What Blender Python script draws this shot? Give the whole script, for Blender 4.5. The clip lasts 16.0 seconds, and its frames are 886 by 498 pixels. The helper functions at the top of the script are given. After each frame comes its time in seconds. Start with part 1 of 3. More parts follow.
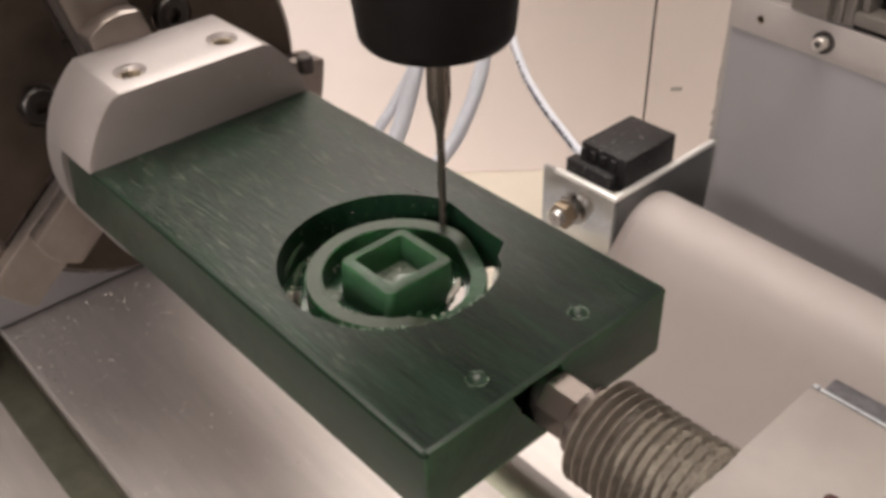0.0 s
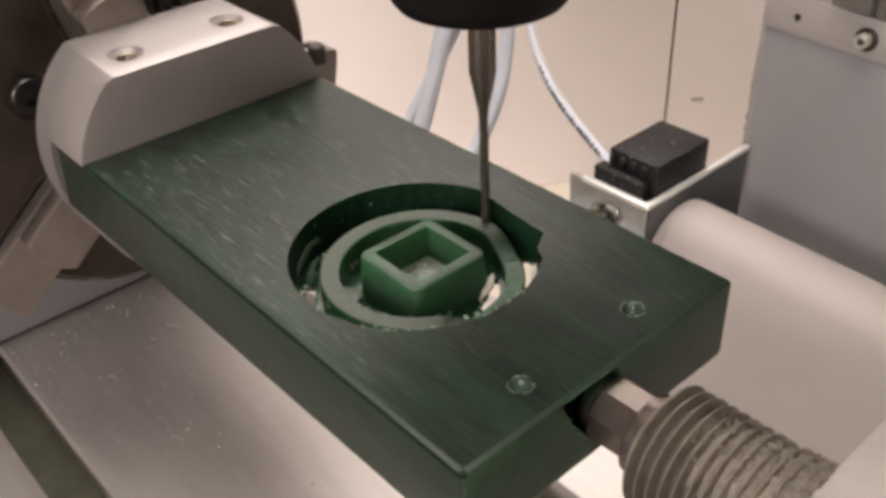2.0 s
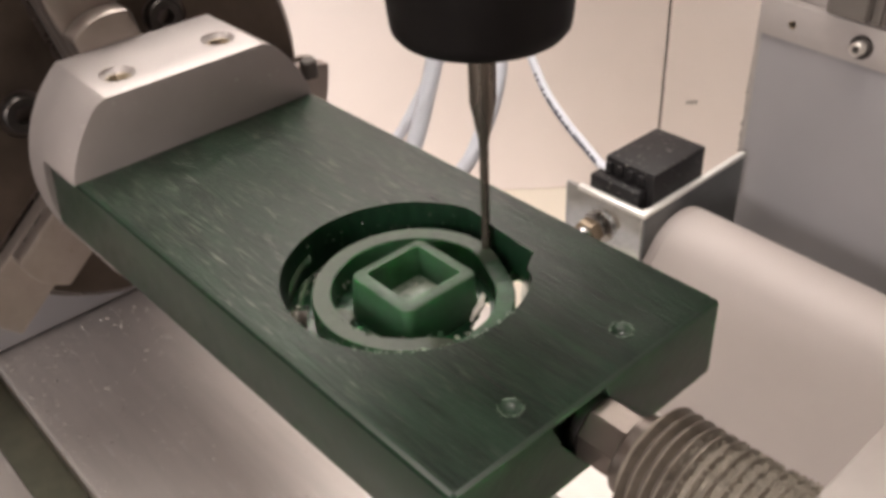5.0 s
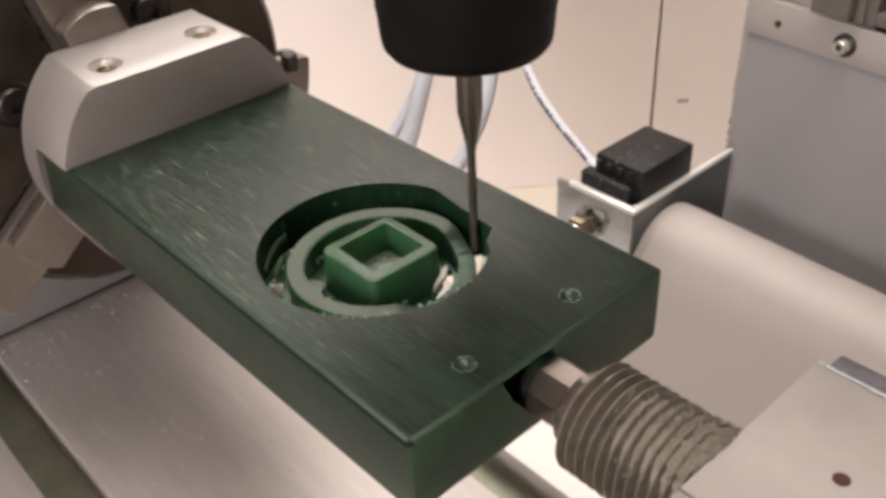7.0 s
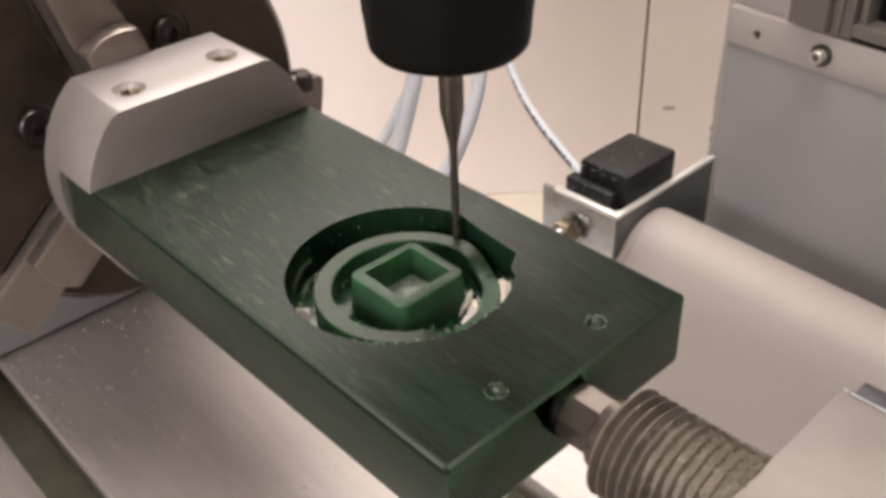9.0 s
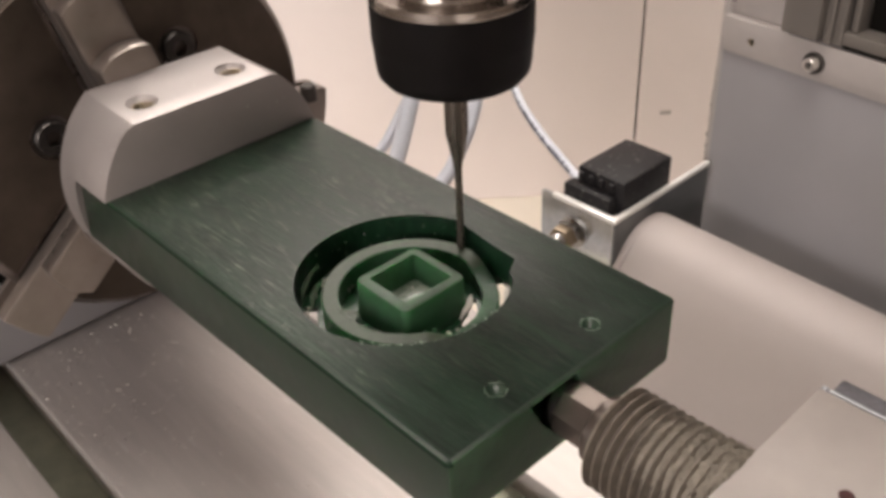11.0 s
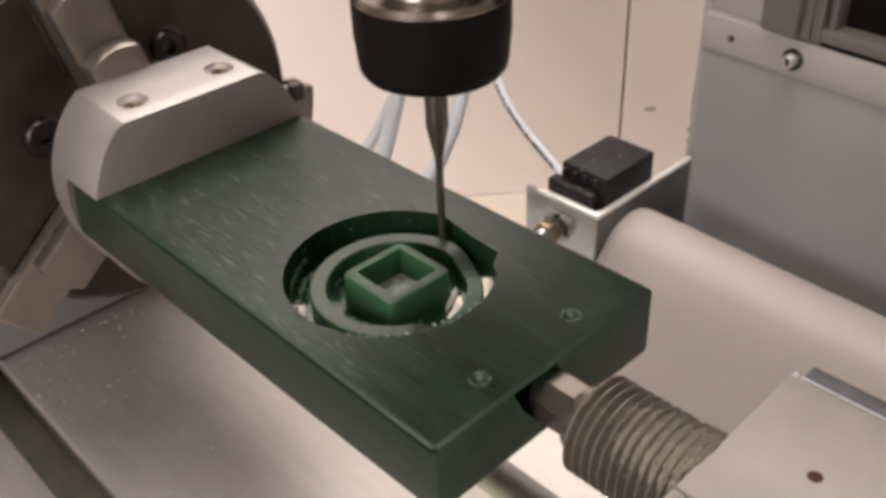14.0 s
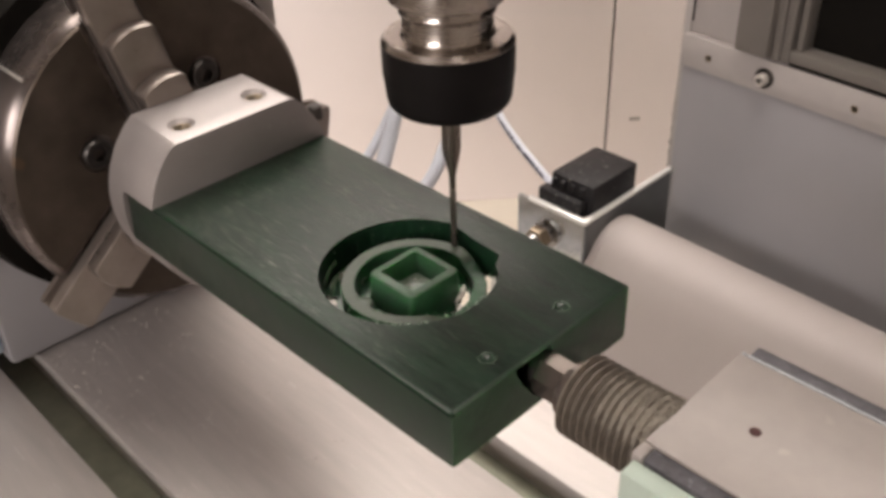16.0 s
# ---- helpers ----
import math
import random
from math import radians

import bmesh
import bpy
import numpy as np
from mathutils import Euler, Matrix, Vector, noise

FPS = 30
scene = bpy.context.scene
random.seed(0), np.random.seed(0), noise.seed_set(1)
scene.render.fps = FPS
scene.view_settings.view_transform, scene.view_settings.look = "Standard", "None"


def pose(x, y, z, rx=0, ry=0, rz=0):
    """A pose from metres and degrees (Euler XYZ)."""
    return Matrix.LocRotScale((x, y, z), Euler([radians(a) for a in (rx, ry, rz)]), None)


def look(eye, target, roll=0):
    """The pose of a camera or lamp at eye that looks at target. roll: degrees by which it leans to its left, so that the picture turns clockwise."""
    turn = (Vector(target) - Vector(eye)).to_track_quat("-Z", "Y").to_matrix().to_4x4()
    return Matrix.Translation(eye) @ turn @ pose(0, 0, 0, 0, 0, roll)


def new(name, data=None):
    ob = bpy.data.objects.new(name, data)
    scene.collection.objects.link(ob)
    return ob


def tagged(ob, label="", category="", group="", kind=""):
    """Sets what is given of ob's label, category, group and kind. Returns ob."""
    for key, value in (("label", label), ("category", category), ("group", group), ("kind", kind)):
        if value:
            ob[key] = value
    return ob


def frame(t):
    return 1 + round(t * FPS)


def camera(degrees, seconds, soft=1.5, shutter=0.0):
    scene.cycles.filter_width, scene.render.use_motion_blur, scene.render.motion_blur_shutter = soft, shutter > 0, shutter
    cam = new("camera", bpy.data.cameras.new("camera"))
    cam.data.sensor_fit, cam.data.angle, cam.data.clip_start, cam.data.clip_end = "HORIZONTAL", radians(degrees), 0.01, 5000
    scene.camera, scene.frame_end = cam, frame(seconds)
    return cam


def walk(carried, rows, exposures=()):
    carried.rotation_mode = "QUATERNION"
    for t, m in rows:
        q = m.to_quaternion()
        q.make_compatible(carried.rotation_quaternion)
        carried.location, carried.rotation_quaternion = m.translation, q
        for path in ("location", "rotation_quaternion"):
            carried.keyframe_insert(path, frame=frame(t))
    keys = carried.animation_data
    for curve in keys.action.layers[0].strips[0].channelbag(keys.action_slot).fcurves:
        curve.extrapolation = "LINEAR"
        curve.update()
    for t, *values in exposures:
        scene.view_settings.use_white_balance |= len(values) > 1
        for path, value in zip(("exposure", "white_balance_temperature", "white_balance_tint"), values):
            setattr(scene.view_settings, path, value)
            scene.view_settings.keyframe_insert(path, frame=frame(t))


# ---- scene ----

# ---------------------------------------------------------------- camera
cam = camera(50.837, 16.0, soft=3.8, shutter=0.0)
# seconds, x, y, z, turn about x, y, z in degrees
ROWS = [
    (0.0, 0.12961, -0.03764, 0.06893, 53.970, 1.646, 48.237),
    (0.5, 0.12640, -0.03562, 0.06595, 54.146, 1.898, 47.946),
    (1.0, 0.12445, -0.03366, 0.06176, 54.349, 2.318, 47.923),
    (1.5, 0.12109, -0.03456, 0.06126, 55.066, 2.464, 48.161),
    (2.0, 0.11903, -0.03368, 0.05866, 55.213, 2.488, 48.455),
    (2.5, 0.11714, -0.03153, 0.05703, 55.052, 2.490, 48.177),
    (3.0, 0.11572, -0.03073, 0.05697, 54.934, 2.485, 48.094),
    (3.5, 0.11597, -0.03138, 0.05853, 54.983, 2.467, 48.019),
    (4.0, 0.11632, -0.03172, 0.05983, 55.047, 2.594, 47.922),
    (4.5, 0.11663, -0.03230, 0.06063, 55.158, 2.609, 48.009),
    (7.0, 0.12146, -0.03563, 0.06296, 55.176, 2.715, 47.571),
    (7.5, 0.12289, -0.03715, 0.06472, 55.630, 2.386, 47.669),
    (8.0, 0.12573, -0.03907, 0.06621, 55.628, 2.302, 47.551),
    (8.5, 0.12631, -0.03837, 0.06570, 55.490, 2.280, 47.245),
    (11.0, 0.12864, -0.04205, 0.06974, 55.687, 2.444, 46.879),
    (11.5, 0.12965, -0.04159, 0.06947, 55.556, 2.397, 46.483),
    (12.0, 0.12920, -0.04248, 0.07011, 55.628, 2.355, 46.528),
    (12.5, 0.12998, -0.04300, 0.07000, 55.496, 2.252, 46.388),
    (13.0, 0.13108, -0.04401, 0.07166, 55.695, 2.186, 46.208),
    (13.5, 0.13233, -0.04396, 0.07129, 55.589, 2.323, 46.081),
    (14.0, 0.13177, -0.04365, 0.07112, 55.511, 2.288, 46.135),
    (14.5, 0.13219, -0.04585, 0.07318, 55.675, 2.256, 46.089),
    (15.0, 0.13515, -0.04973, 0.07701, 55.782, 2.089, 45.986),
    (15.5, 0.13818, -0.05409, 0.08257, 56.020, 1.967, 45.796),
    (16.0, 0.14255, -0.05913, 0.08410, 55.734, 1.851, 45.410),
]
walk(cam, [(t, pose(x, y, z, rx, ry, rz)) for t, x, y, z, rx, ry, rz in ROWS], exposures=[(0.0, -0.06), (2.0, -0.05), (3.5, 0.12), (4.5, 0.10), (7.5, 0.06), (8.5, 0.03), (11.0, -0.07), (13.0, -0.12), (16.0, -0.14)])

# travel of the machine table (seconds, x) and height of the collet nut's lower face
TABLE = [
    (0.0, 0.00845),
    (0.5, 0.00280),
    (1.0, -0.00072),
    (1.5, 0.00210),
    (2.0, 0.00629),
    (2.5, 0.00992),
    (3.0, 0.00802),
    (3.5, 0.00451),
    (4.0, 0.00091),
    (4.5, 0.00143),
    (5.1, 0.00560),
    (5.6, 0.00985),
    (6.1, 0.00640),
    (6.6, 0.00210),
    (7.0, 0.00013),
    (7.5, 0.00164),
    (8.0, 0.00551),
    (8.5, 0.00937),
    (9.2, 0.00620),
    (9.7, 0.00180),
    (10.1, 0.00010),
    (10.6, 0.00360),
    (11.0, 0.00695),
    (11.5, 0.00769),
    (12.0, 0.00402),
    (12.5, 0.00002),
    (13.0, 0.00244),
    (13.5, 0.00629),
    (14.0, 0.00763),
    (14.5, 0.00344),
    (15.0, 0.00009),
    (15.5, 0.00287),
    (16.0, 0.00697),
]
SPINDLE = [
    (0.0, 0.02429),
    (0.2, 0.02480),
    (0.5, 0.02449),
    (0.8, 0.02215),
    (1.0, 0.02230),
    (1.2, 0.02180),
    (1.5, 0.02316),
    (1.8, 0.02510),
    (2.0, 0.02477),
    (2.2, 0.02470),
    (2.5, 0.02260),
    (2.8, 0.02310),
    (3.0, 0.02266),
    (3.2, 0.02340),
    (3.5, 0.02470),
    (3.8, 0.02314),
    (4.0, 0.02264),
    (4.5, 0.02271),
    (4.8, 0.02400),
    (5.1, 0.02450),
    (5.4, 0.02440),
    (5.6, 0.02270),
    (6.1, 0.02290),
    (6.4, 0.02450),
    (6.7, 0.02400),
    (7.0, 0.02284),
    (7.2, 0.02320),
    (7.5, 0.02334),
    (7.8, 0.02440),
    (8.0, 0.02419),
    (8.2, 0.02280),
    (8.5, 0.02310),
    (8.7, 0.02270),
    (9.0, 0.02420),
    (9.3, 0.02440),
    (9.6, 0.02430),
    (9.9, 0.02290),
    (10.2, 0.02300),
    (10.5, 0.02430),
    (10.8, 0.02397),
    (11.0, 0.02320),
    (11.2, 0.02310),
    (11.5, 0.02319),
    (11.8, 0.02370),
    (12.0, 0.02477),
    (12.2, 0.02320),
    (12.5, 0.02321),
    (12.8, 0.02380),
    (13.0, 0.02483),
    (13.3, 0.02440),
    (13.5, 0.02332),
    (14.0, 0.02338),
    (14.2, 0.02376),
    (14.3, 0.02450),
    (14.5, 0.02500),
    (14.6, 0.02487),
    (14.7, 0.02385),
    (14.8, 0.02315),
    (15.0, 0.02356),
    (15.3, 0.02500),
    (15.5, 0.02530),
    (15.7, 0.02480),
    (16.0, 0.02368),
]

# ---------------------------------------------------------------- light
world = bpy.data.worlds.new("room_air")
scene.world = world
world.use_nodes = True
world.node_tree.nodes["Background"].inputs[0].default_value = (1.0, 0.93, 0.86, 1)
world.node_tree.nodes["Background"].inputs[1].default_value = 0.05


def area_lamp(name, eye, target, sx, sy, watts, colour):
    data = bpy.data.lights.new(name, "AREA")
    data.shape, data.size, data.size_y, data.energy, data.color = "RECTANGLE", sx, sy, watts, colour
    ob = new(name, data)
    ob.matrix_world = look(eye, target)
    return ob


area_lamp("window_lamp", (0.38, -2.05, 0.55), (-0.1, 0.3, 0.0), 1.0, 0.8, 46.0, (1.0, 0.92, 0.89))
area_lamp("unseen_ceiling_lamp", (0.10, -0.10, 1.44), (0.10, -0.10, 0.0), 1.1, 0.5, 10.0, (1.0, 0.905, 0.85))
# second unseen lamp, added to give the slab and table their sheen
area_lamp("unseen_ceiling_lamp", (-0.85, 0.85, 1.44), (-0.85, 0.85, 0.0), 1.1, 1.1, 16.0, (1.0, 0.91, 0.87))

U = 0.00105  # one drawing unit of the plan below, in metres


# ---------------------------------------------------------------- materials
def shader(name, colour, rough=0.5, metal=0.0, spread=0.12, scale=60.0, stretch=(1, 1, 1), bump=0.0, bump_scale=None, spec=0.5,
           fleck=None, fleck_amount=0.0, fleck_scale=300.0, sss=0.0, rough_spread=0.08, coat=0.0, worn=None, turned=None, depth=0.0025):
    """A surface with colour variation at two scales, uneven gloss, fine relief and, where asked, flecks of dirt, wear
    or painted sheen.
    """
    m = bpy.data.materials.new(name)
    m.use_nodes = True
    nt = m.node_tree
    n, link = nt.nodes, nt.links
    b = n["Principled BSDF"]
    b.inputs["Metallic"].default_value = metal
    b.inputs["Specular IOR Level"].default_value = spec
    b.inputs["Coat Weight"].default_value = coat
    co = n.new("ShaderNodeTexCoord")
    mp = n.new("ShaderNodeMapping")
    mp.inputs["Scale"].default_value = stretch
    link.new(co.outputs["Object"], mp.inputs["Vector"])

    def nz(s, detail=4.0, src=None):
        t = n.new("ShaderNodeTexNoise")
        t.inputs["Scale"].default_value, t.inputs["Detail"].default_value, t.inputs["Roughness"].default_value = s, detail, 0.6
        link.new((src or mp).outputs["Vector"], t.inputs["Vector"])
        return t

    fine, broad = nz(scale * 6), nz(scale)
    add = n.new("ShaderNodeMath")
    add.operation = "MULTIPLY_ADD"
    add.inputs[1].default_value = 0.5
    link.new(fine.outputs["Fac"], add.inputs[0])
    half = n.new("ShaderNodeMath")
    half.operation = "MULTIPLY"
    half.inputs[1].default_value = 0.5
    link.new(broad.outputs["Fac"], half.inputs[0])
    link.new(half.outputs[0], add.inputs[2])
    ramp = n.new("ShaderNodeValToRGB")
    lo = [max(0.0, c * (1 - spread)) for c in colour]
    hi = [min(1.0, c * (1 + spread)) for c in colour]
    ramp.color_ramp.elements[0].position, ramp.color_ramp.elements[1].position = 0.32, 0.68
    ramp.color_ramp.elements[0].color, ramp.color_ramp.elements[1].color = (*lo, 1), (*hi, 1)
    link.new(add.outputs[0], ramp.inputs["Fac"])
    out = ramp.outputs["Color"]
    if fleck:
        fl = nz(fleck_scale, 2.0, mp)
        fr = n.new("ShaderNodeValToRGB")
        fr.color_ramp.elements[0].position, fr.color_ramp.elements[1].position = 0.72 - fleck_amount, 0.76 - fleck_amount
        link.new(fl.outputs["Fac"], fr.inputs["Fac"])
        mx = n.new("ShaderNodeMix")
        mx.data_type = "RGBA"
        mx.inputs["B"].default_value = (*fleck, 1)
        if worn:
            # brushed streaks and sheen painted into them thin out along the thing's length, unevenly
            sx = n.new("ShaderNodeSeparateXYZ")
            link.new(co.outputs["Object"], sx.inputs[0])
            big = nz(90, 2.0, mp)
            along = n.new("ShaderNodeMath")
            along.operation = "MULTIPLY_ADD"
            along.inputs[1].default_value = 0.03
            link.new(big.outputs["Fac"], along.inputs[0])
            link.new(sx.outputs["X"], along.inputs[2])
            fade = n.new("ShaderNodeMapRange")
            fade.inputs["From Min"].default_value, fade.inputs["From Max"].default_value = worn[0], worn[1]
            fade.inputs["To Min"].default_value, fade.inputs["To Max"].default_value = 1.0, worn[2]
            link.new(along.outputs[0], fade.inputs["Value"])
            mul = n.new("ShaderNodeMath")
            mul.operation = "MULTIPLY"
            link.new(fr.outputs["Color"], mul.inputs[0])
            link.new(fade.outputs[0], mul.inputs[1])
            link.new(mul.outputs[0], mx.inputs["Factor"])
            # the specular level drops with them, which keeps the far end dark
            shine = n.new("ShaderNodeMapRange")
            shine.inputs["To Min"].default_value, shine.inputs["To Max"].default_value = 0.12, spec
            link.new(fade.outputs[0], shine.inputs["Value"])
            link.new(shine.outputs[0], b.inputs["Specular IOR Level"])
        else:
            link.new(fr.outputs["Color"], mx.inputs["Factor"])
        link.new(out, mx.inputs["A"])
        out = mx.outputs["Result"]
    link.new(out, b.inputs["Base Color"])
    rr = n.new("ShaderNodeMapRange")
    rr.inputs["From Min"].default_value, rr.inputs["From Max"].default_value = 0.3, 0.7
    rr.inputs["To Min"].default_value, rr.inputs["To Max"].default_value = max(0.03, rough - rough_spread), min(1.0, rough + rough_spread)
    link.new(add.outputs[0], rr.inputs["Value"])
    link.new(rr.outputs[0], b.inputs["Roughness"])
    if sss:
        b.inputs["Subsurface Weight"].default_value = sss
        b.inputs["Subsurface Radius"].default_value = (0.4, 1.0, 0.5)
        b.inputs["Subsurface Scale"].default_value = depth
    if turned:
        # fine turning lines round that axis draw the gloss out along it
        tan = n.new("ShaderNodeTangent")
        tan.direction_type, tan.axis = "RADIAL", turned
        link.new(tan.outputs["Tangent"], b.inputs["Tangent"])
        b.inputs["Anisotropic"].default_value = 0.75
        b.inputs["Anisotropic Rotation"].default_value = 0.25
    if bump:
        bt = nz(bump_scale or scale * 10, 5.0)
        bp = n.new("ShaderNodeBump")
        bp.inputs["Strength"].default_value, bp.inputs["Distance"].default_value = bump, 0.0002
        link.new(bt.outputs["Fac"], bp.inputs["Height"])
        link.new(bp.outputs["Normal"], b.inputs["Normal"])
    return m


WAX = shader("green_wax", (0.0145, 0.0275, 0.0175), 0.38, 0, 0.30, 60, bump=0.12, sss=0.6, depth=0.004, spec=0.42, fleck=(0.02, 0.045, 0.028), fleck_amount=-0.02, fleck_scale=900)
# paler copy of the wax: the light on the +x end, put into colour
WAX_END = shader("lit_end_green_wax", (0.032, 0.060, 0.035), 0.45, 0, 0.35, 90, bump=0.3, sss=0.85, depth=0.005, spec=0.38)
# bevelled edges: slightly darker and duller than the slab's sides
WAX_EDGE = shader("dull_edge_green_wax", (0.0115, 0.025, 0.015), 0.7, 0, 0.30, 120, bump=0.3, sss=0.2, spec=0.12)
WAX_DENT = shader("chipped_pale_wax", (0.030, 0.055, 0.036), 0.22, 0, 0.5, 300, bump=0.8, bump_scale=900, sss=0.3)
# pale flecks: brushed streaks, brightened to carry the top's sheen
WAX_TOP = shader("brushed_green_wax", (0.0090, 0.0215, 0.0118), 0.34, 0, 0.85, 320, (0.075, 1, 1), bump=1.0, bump_scale=2300, sss=0.1, spec=0.47,
                 fleck=(0.105, 0.116, 0.092), fleck_amount=0.105, fleck_scale=2800, worn=(0.027, 0.050, 0.12))
WAX_CUT = shader("fresh_cut_green_wax", (0.035, 0.100, 0.047), 0.45, 0, 0.25, 150, bump=0.3, sss=0.9, depth=0.004, spec=0.34, fleck=(0.05, 0.14, 0.07), fleck_amount=-0.03, fleck_scale=500)
WAX_CUT_DARK = shader("cut_green_wax", (0.030, 0.082, 0.040), 0.42, 0, 0.35, 150, bump=0.4, sss=0.9, depth=0.005, spec=0.35)
WAX_RIM = shader("dulled_green_wax_rim", (0.046, 0.088, 0.052), 0.42, 0, 0.3, 150, bump=0.3, sss=0.6, spec=0.38)
WAX_RING = shader("matte_green_wax", (0.052, 0.070, 0.046), 0.42, 0, 0.25, 150, bump=0.3, sss=0.3, spec=0.38)
# pocket wall and floor are darker cut wax: the pocket's shade in colour
WAX_WALL = shader("shaded_pocket_wall_wax", (0.0085, 0.029, 0.014), 0.32, 0, 0.5, 200, (1, 1, 0.3), bump=0.5, bump_scale=700, sss=0.8, spec=0.3, fleck=(0.02, 0.05, 0.03), fleck_amount=0.02, fleck_scale=500)
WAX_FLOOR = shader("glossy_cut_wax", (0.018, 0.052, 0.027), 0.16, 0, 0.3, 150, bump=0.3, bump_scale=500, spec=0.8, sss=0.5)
# pale tone and flecks: the core floor's glint put into the colour
WAX_GLINT = shader("glint_glossy_wax", (0.19, 0.24, 0.19), 0.16, 0, 0.6, 170, bump=1.0, bump_scale=260, spec=1.0, coat=0.6, fleck=(0.36, 0.40, 0.34), fleck_amount=0.16, fleck_scale=260)
TORN = shader("torn_green_wax", (0.22, 0.29, 0.22), 0.3, 0, 0.3, 400)
CHIP = shader("pale_chips", (0.50, 0.465, 0.43), 0.4, 0.2, 0.2, 400)
# loose wax crumbs, and pale pieces that stand in for glints
SHAVING_GLINT = shader("pale_wax_shaving_and_glint", (0.62, 0.60, 0.54), 0.25, 0, 0.2, 400)
ALU = shader("milled_aluminium", (0.74, 0.70, 0.66), 0.36, 0.85, 0.05, 60, (1, 1, 1), bump=0.06)
ALU_TOP = shader("worn_aluminium", (0.385, 0.351, 0.340), 0.48, 0.65, 0.06, 60, fleck=(0.50, 0.47, 0.46), fleck_amount=0.03, fleck_scale=1100, bump=0.06)
PLATE = shader("brushed_table_aluminium", (0.47, 0.43, 0.408), 0.50, 0.45, 0.12, 60, (0.12, 1, 1), bump=0.08, fleck=(0.52, 0.49, 0.47), fleck_amount=0.05, fleck_scale=700)
SLOT = shader("dark_slot_aluminium", (0.20, 0.20, 0.15), 0.45, 0.5, 0.25, 40)
CHUCK = shader("oiled_chuck_steel", (0.085, 0.068, 0.056), 0.36, 0.75, 0.35, 25, bump=0.05, spec=0.22, fleck=(0.12, 0.086, 0.06), fleck_amount=0.01, fleck_scale=90)
DULL = shader("oil_dulled_screw", (0.085, 0.078, 0.074), 0.38, 0.9, 0.2, 200)
BRASSY = shader("brassy_thread", (0.40, 0.34, 0.26), 0.30, 0.95, 0.2, 200)
CHUCK_RIM = shader("turned_chuck_rim", (0.17, 0.146, 0.137), 0.28, 0.9, 0.10, 40, rough_spread=0.05, turned="X")
JAW = shader("ground_jaw_steel", (0.33, 0.29, 0.265), 0.33, 0.9, 0.12, 60, bump=0.04)
# darker tone for the thread roots: groove shade put into colour
THREAD_ROOT = shader("shaded_thread_root", (0.085, 0.07, 0.056), 0.5, 0.3, 0.3, 200)
CUTTER = shader("browned_cutter_steel", (0.20, 0.17, 0.145), 0.27, 0.8, 0.15, 80, (1, 1, 0.2), turned="Z")
STEEL = shader("bright_tool_steel", (0.44, 0.395, 0.36), 0.26, 1.0, 0.12, 300, (0.1, 0.1, 1), bump=0.02, rough_spread=0.05, turned="Z")
SCREW = shader("zinc_screw_steel", (0.42, 0.41, 0.40), 0.30, 1.0, 0.1, 80)
THREAD = shader("dirty_threaded_steel", (0.235, 0.203, 0.17), 0.40, 0.7, 0.3, 150, bump=0.25, bump_scale=2500, fleck=(0.29, 0.255, 0.21), fleck_amount=0.03, fleck_scale=900)
BLACK_NUT = shader("black_oxide_nut", (0.006, 0.005, 0.005), 0.45, 0.0, 0.3, 60, spec=0.14)
# real black parts, plus shade inside holes, slits and openings as colour
DARK = shader("black_and_recess_shade", (0.008, 0.007, 0.006), 0.8, 0, 0.3, 60, spec=0.05)
FRAME_GREY = shader("brownish_grey_frame", (0.165, 0.148, 0.133), 0.4, 0.1, 0.08, 20, bump=0.04)
CREAM = shader("cream_painted_sheet", (0.85, 0.775, 0.75), 0.45, 0, 0.025, 4, bump=0.03, bump_scale=400)
FLOOR_CREAM = shader("cream_tray_paint", (0.80, 0.74, 0.64), 0.40, 0, 0.03, 10)
GREY = shader("grey_painted_panel", (0.295, 0.284, 0.293), 0.32, 0, 0.03, 12, bump=0.03, bump_scale=700, rough_spread=0.02)
RAGGED_EDGE = shader("ragged_dark_brown", (0.07, 0.055, 0.05), 0.7, 0, 0.6, 200)
GREY_BAND = shader("light_grey_band", (0.41, 0.375, 0.357), 0.4, 0.0, 0.05, 40, bump=0.04, fleck=(0.38, 0.34, 0.31), fleck_amount=-0.01, fleck_scale=260)
BEIGE = shader("beige_powder_coat", (0.40, 0.355, 0.335), 0.54, 0, 0.03, 15, bump=0.06, bump_scale=900)
TAIL = shader("scuffed_beige_casting", (0.375, 0.335, 0.312), 0.42, 0.1, 0.08, 40, bump=0.08, bump_scale=500, fleck=(0.43, 0.385, 0.355), fleck_amount=0.10, fleck_scale=130)
# darker copy of the zinc: a dark reflection put into colour
DARK_ZINC = shader("dark_reflection_zinc", (0.16, 0.165, 0.165), 0.35, 0.8, 0.15, 60)
GRIT = shader("dry_grit", (0.25, 0.22, 0.182), 0.8, 0, 0.4, 700, bump=0.6, bump_scale=3000)
COLLAR = shader("oily_collar_steel", (0.155, 0.130, 0.116), 0.32, 0.9, 0.2, 60)
STRIP = shader("pitted_dark_strip", (0.085, 0.08, 0.088), 0.5, 0.2, 0.5, 200, bump=0.6, fleck=(0.26, 0.26, 0.29), fleck_amount=0.04, fleck_scale=1600)
RUST_HOLE = shader("rusty_dark_hole", (0.05, 0.012, 0.012), 0.6, 0, 0.4, 600)
WORN_EDGE = shader("worn_bare_edge", (0.40, 0.41, 0.43), 0.4, 0.5, 0.25, 200)
ZINC = shader("zinc_sheet", (0.70, 0.72, 0.72), 0.18, 0.9, 0.15, 90, bump=0.1)
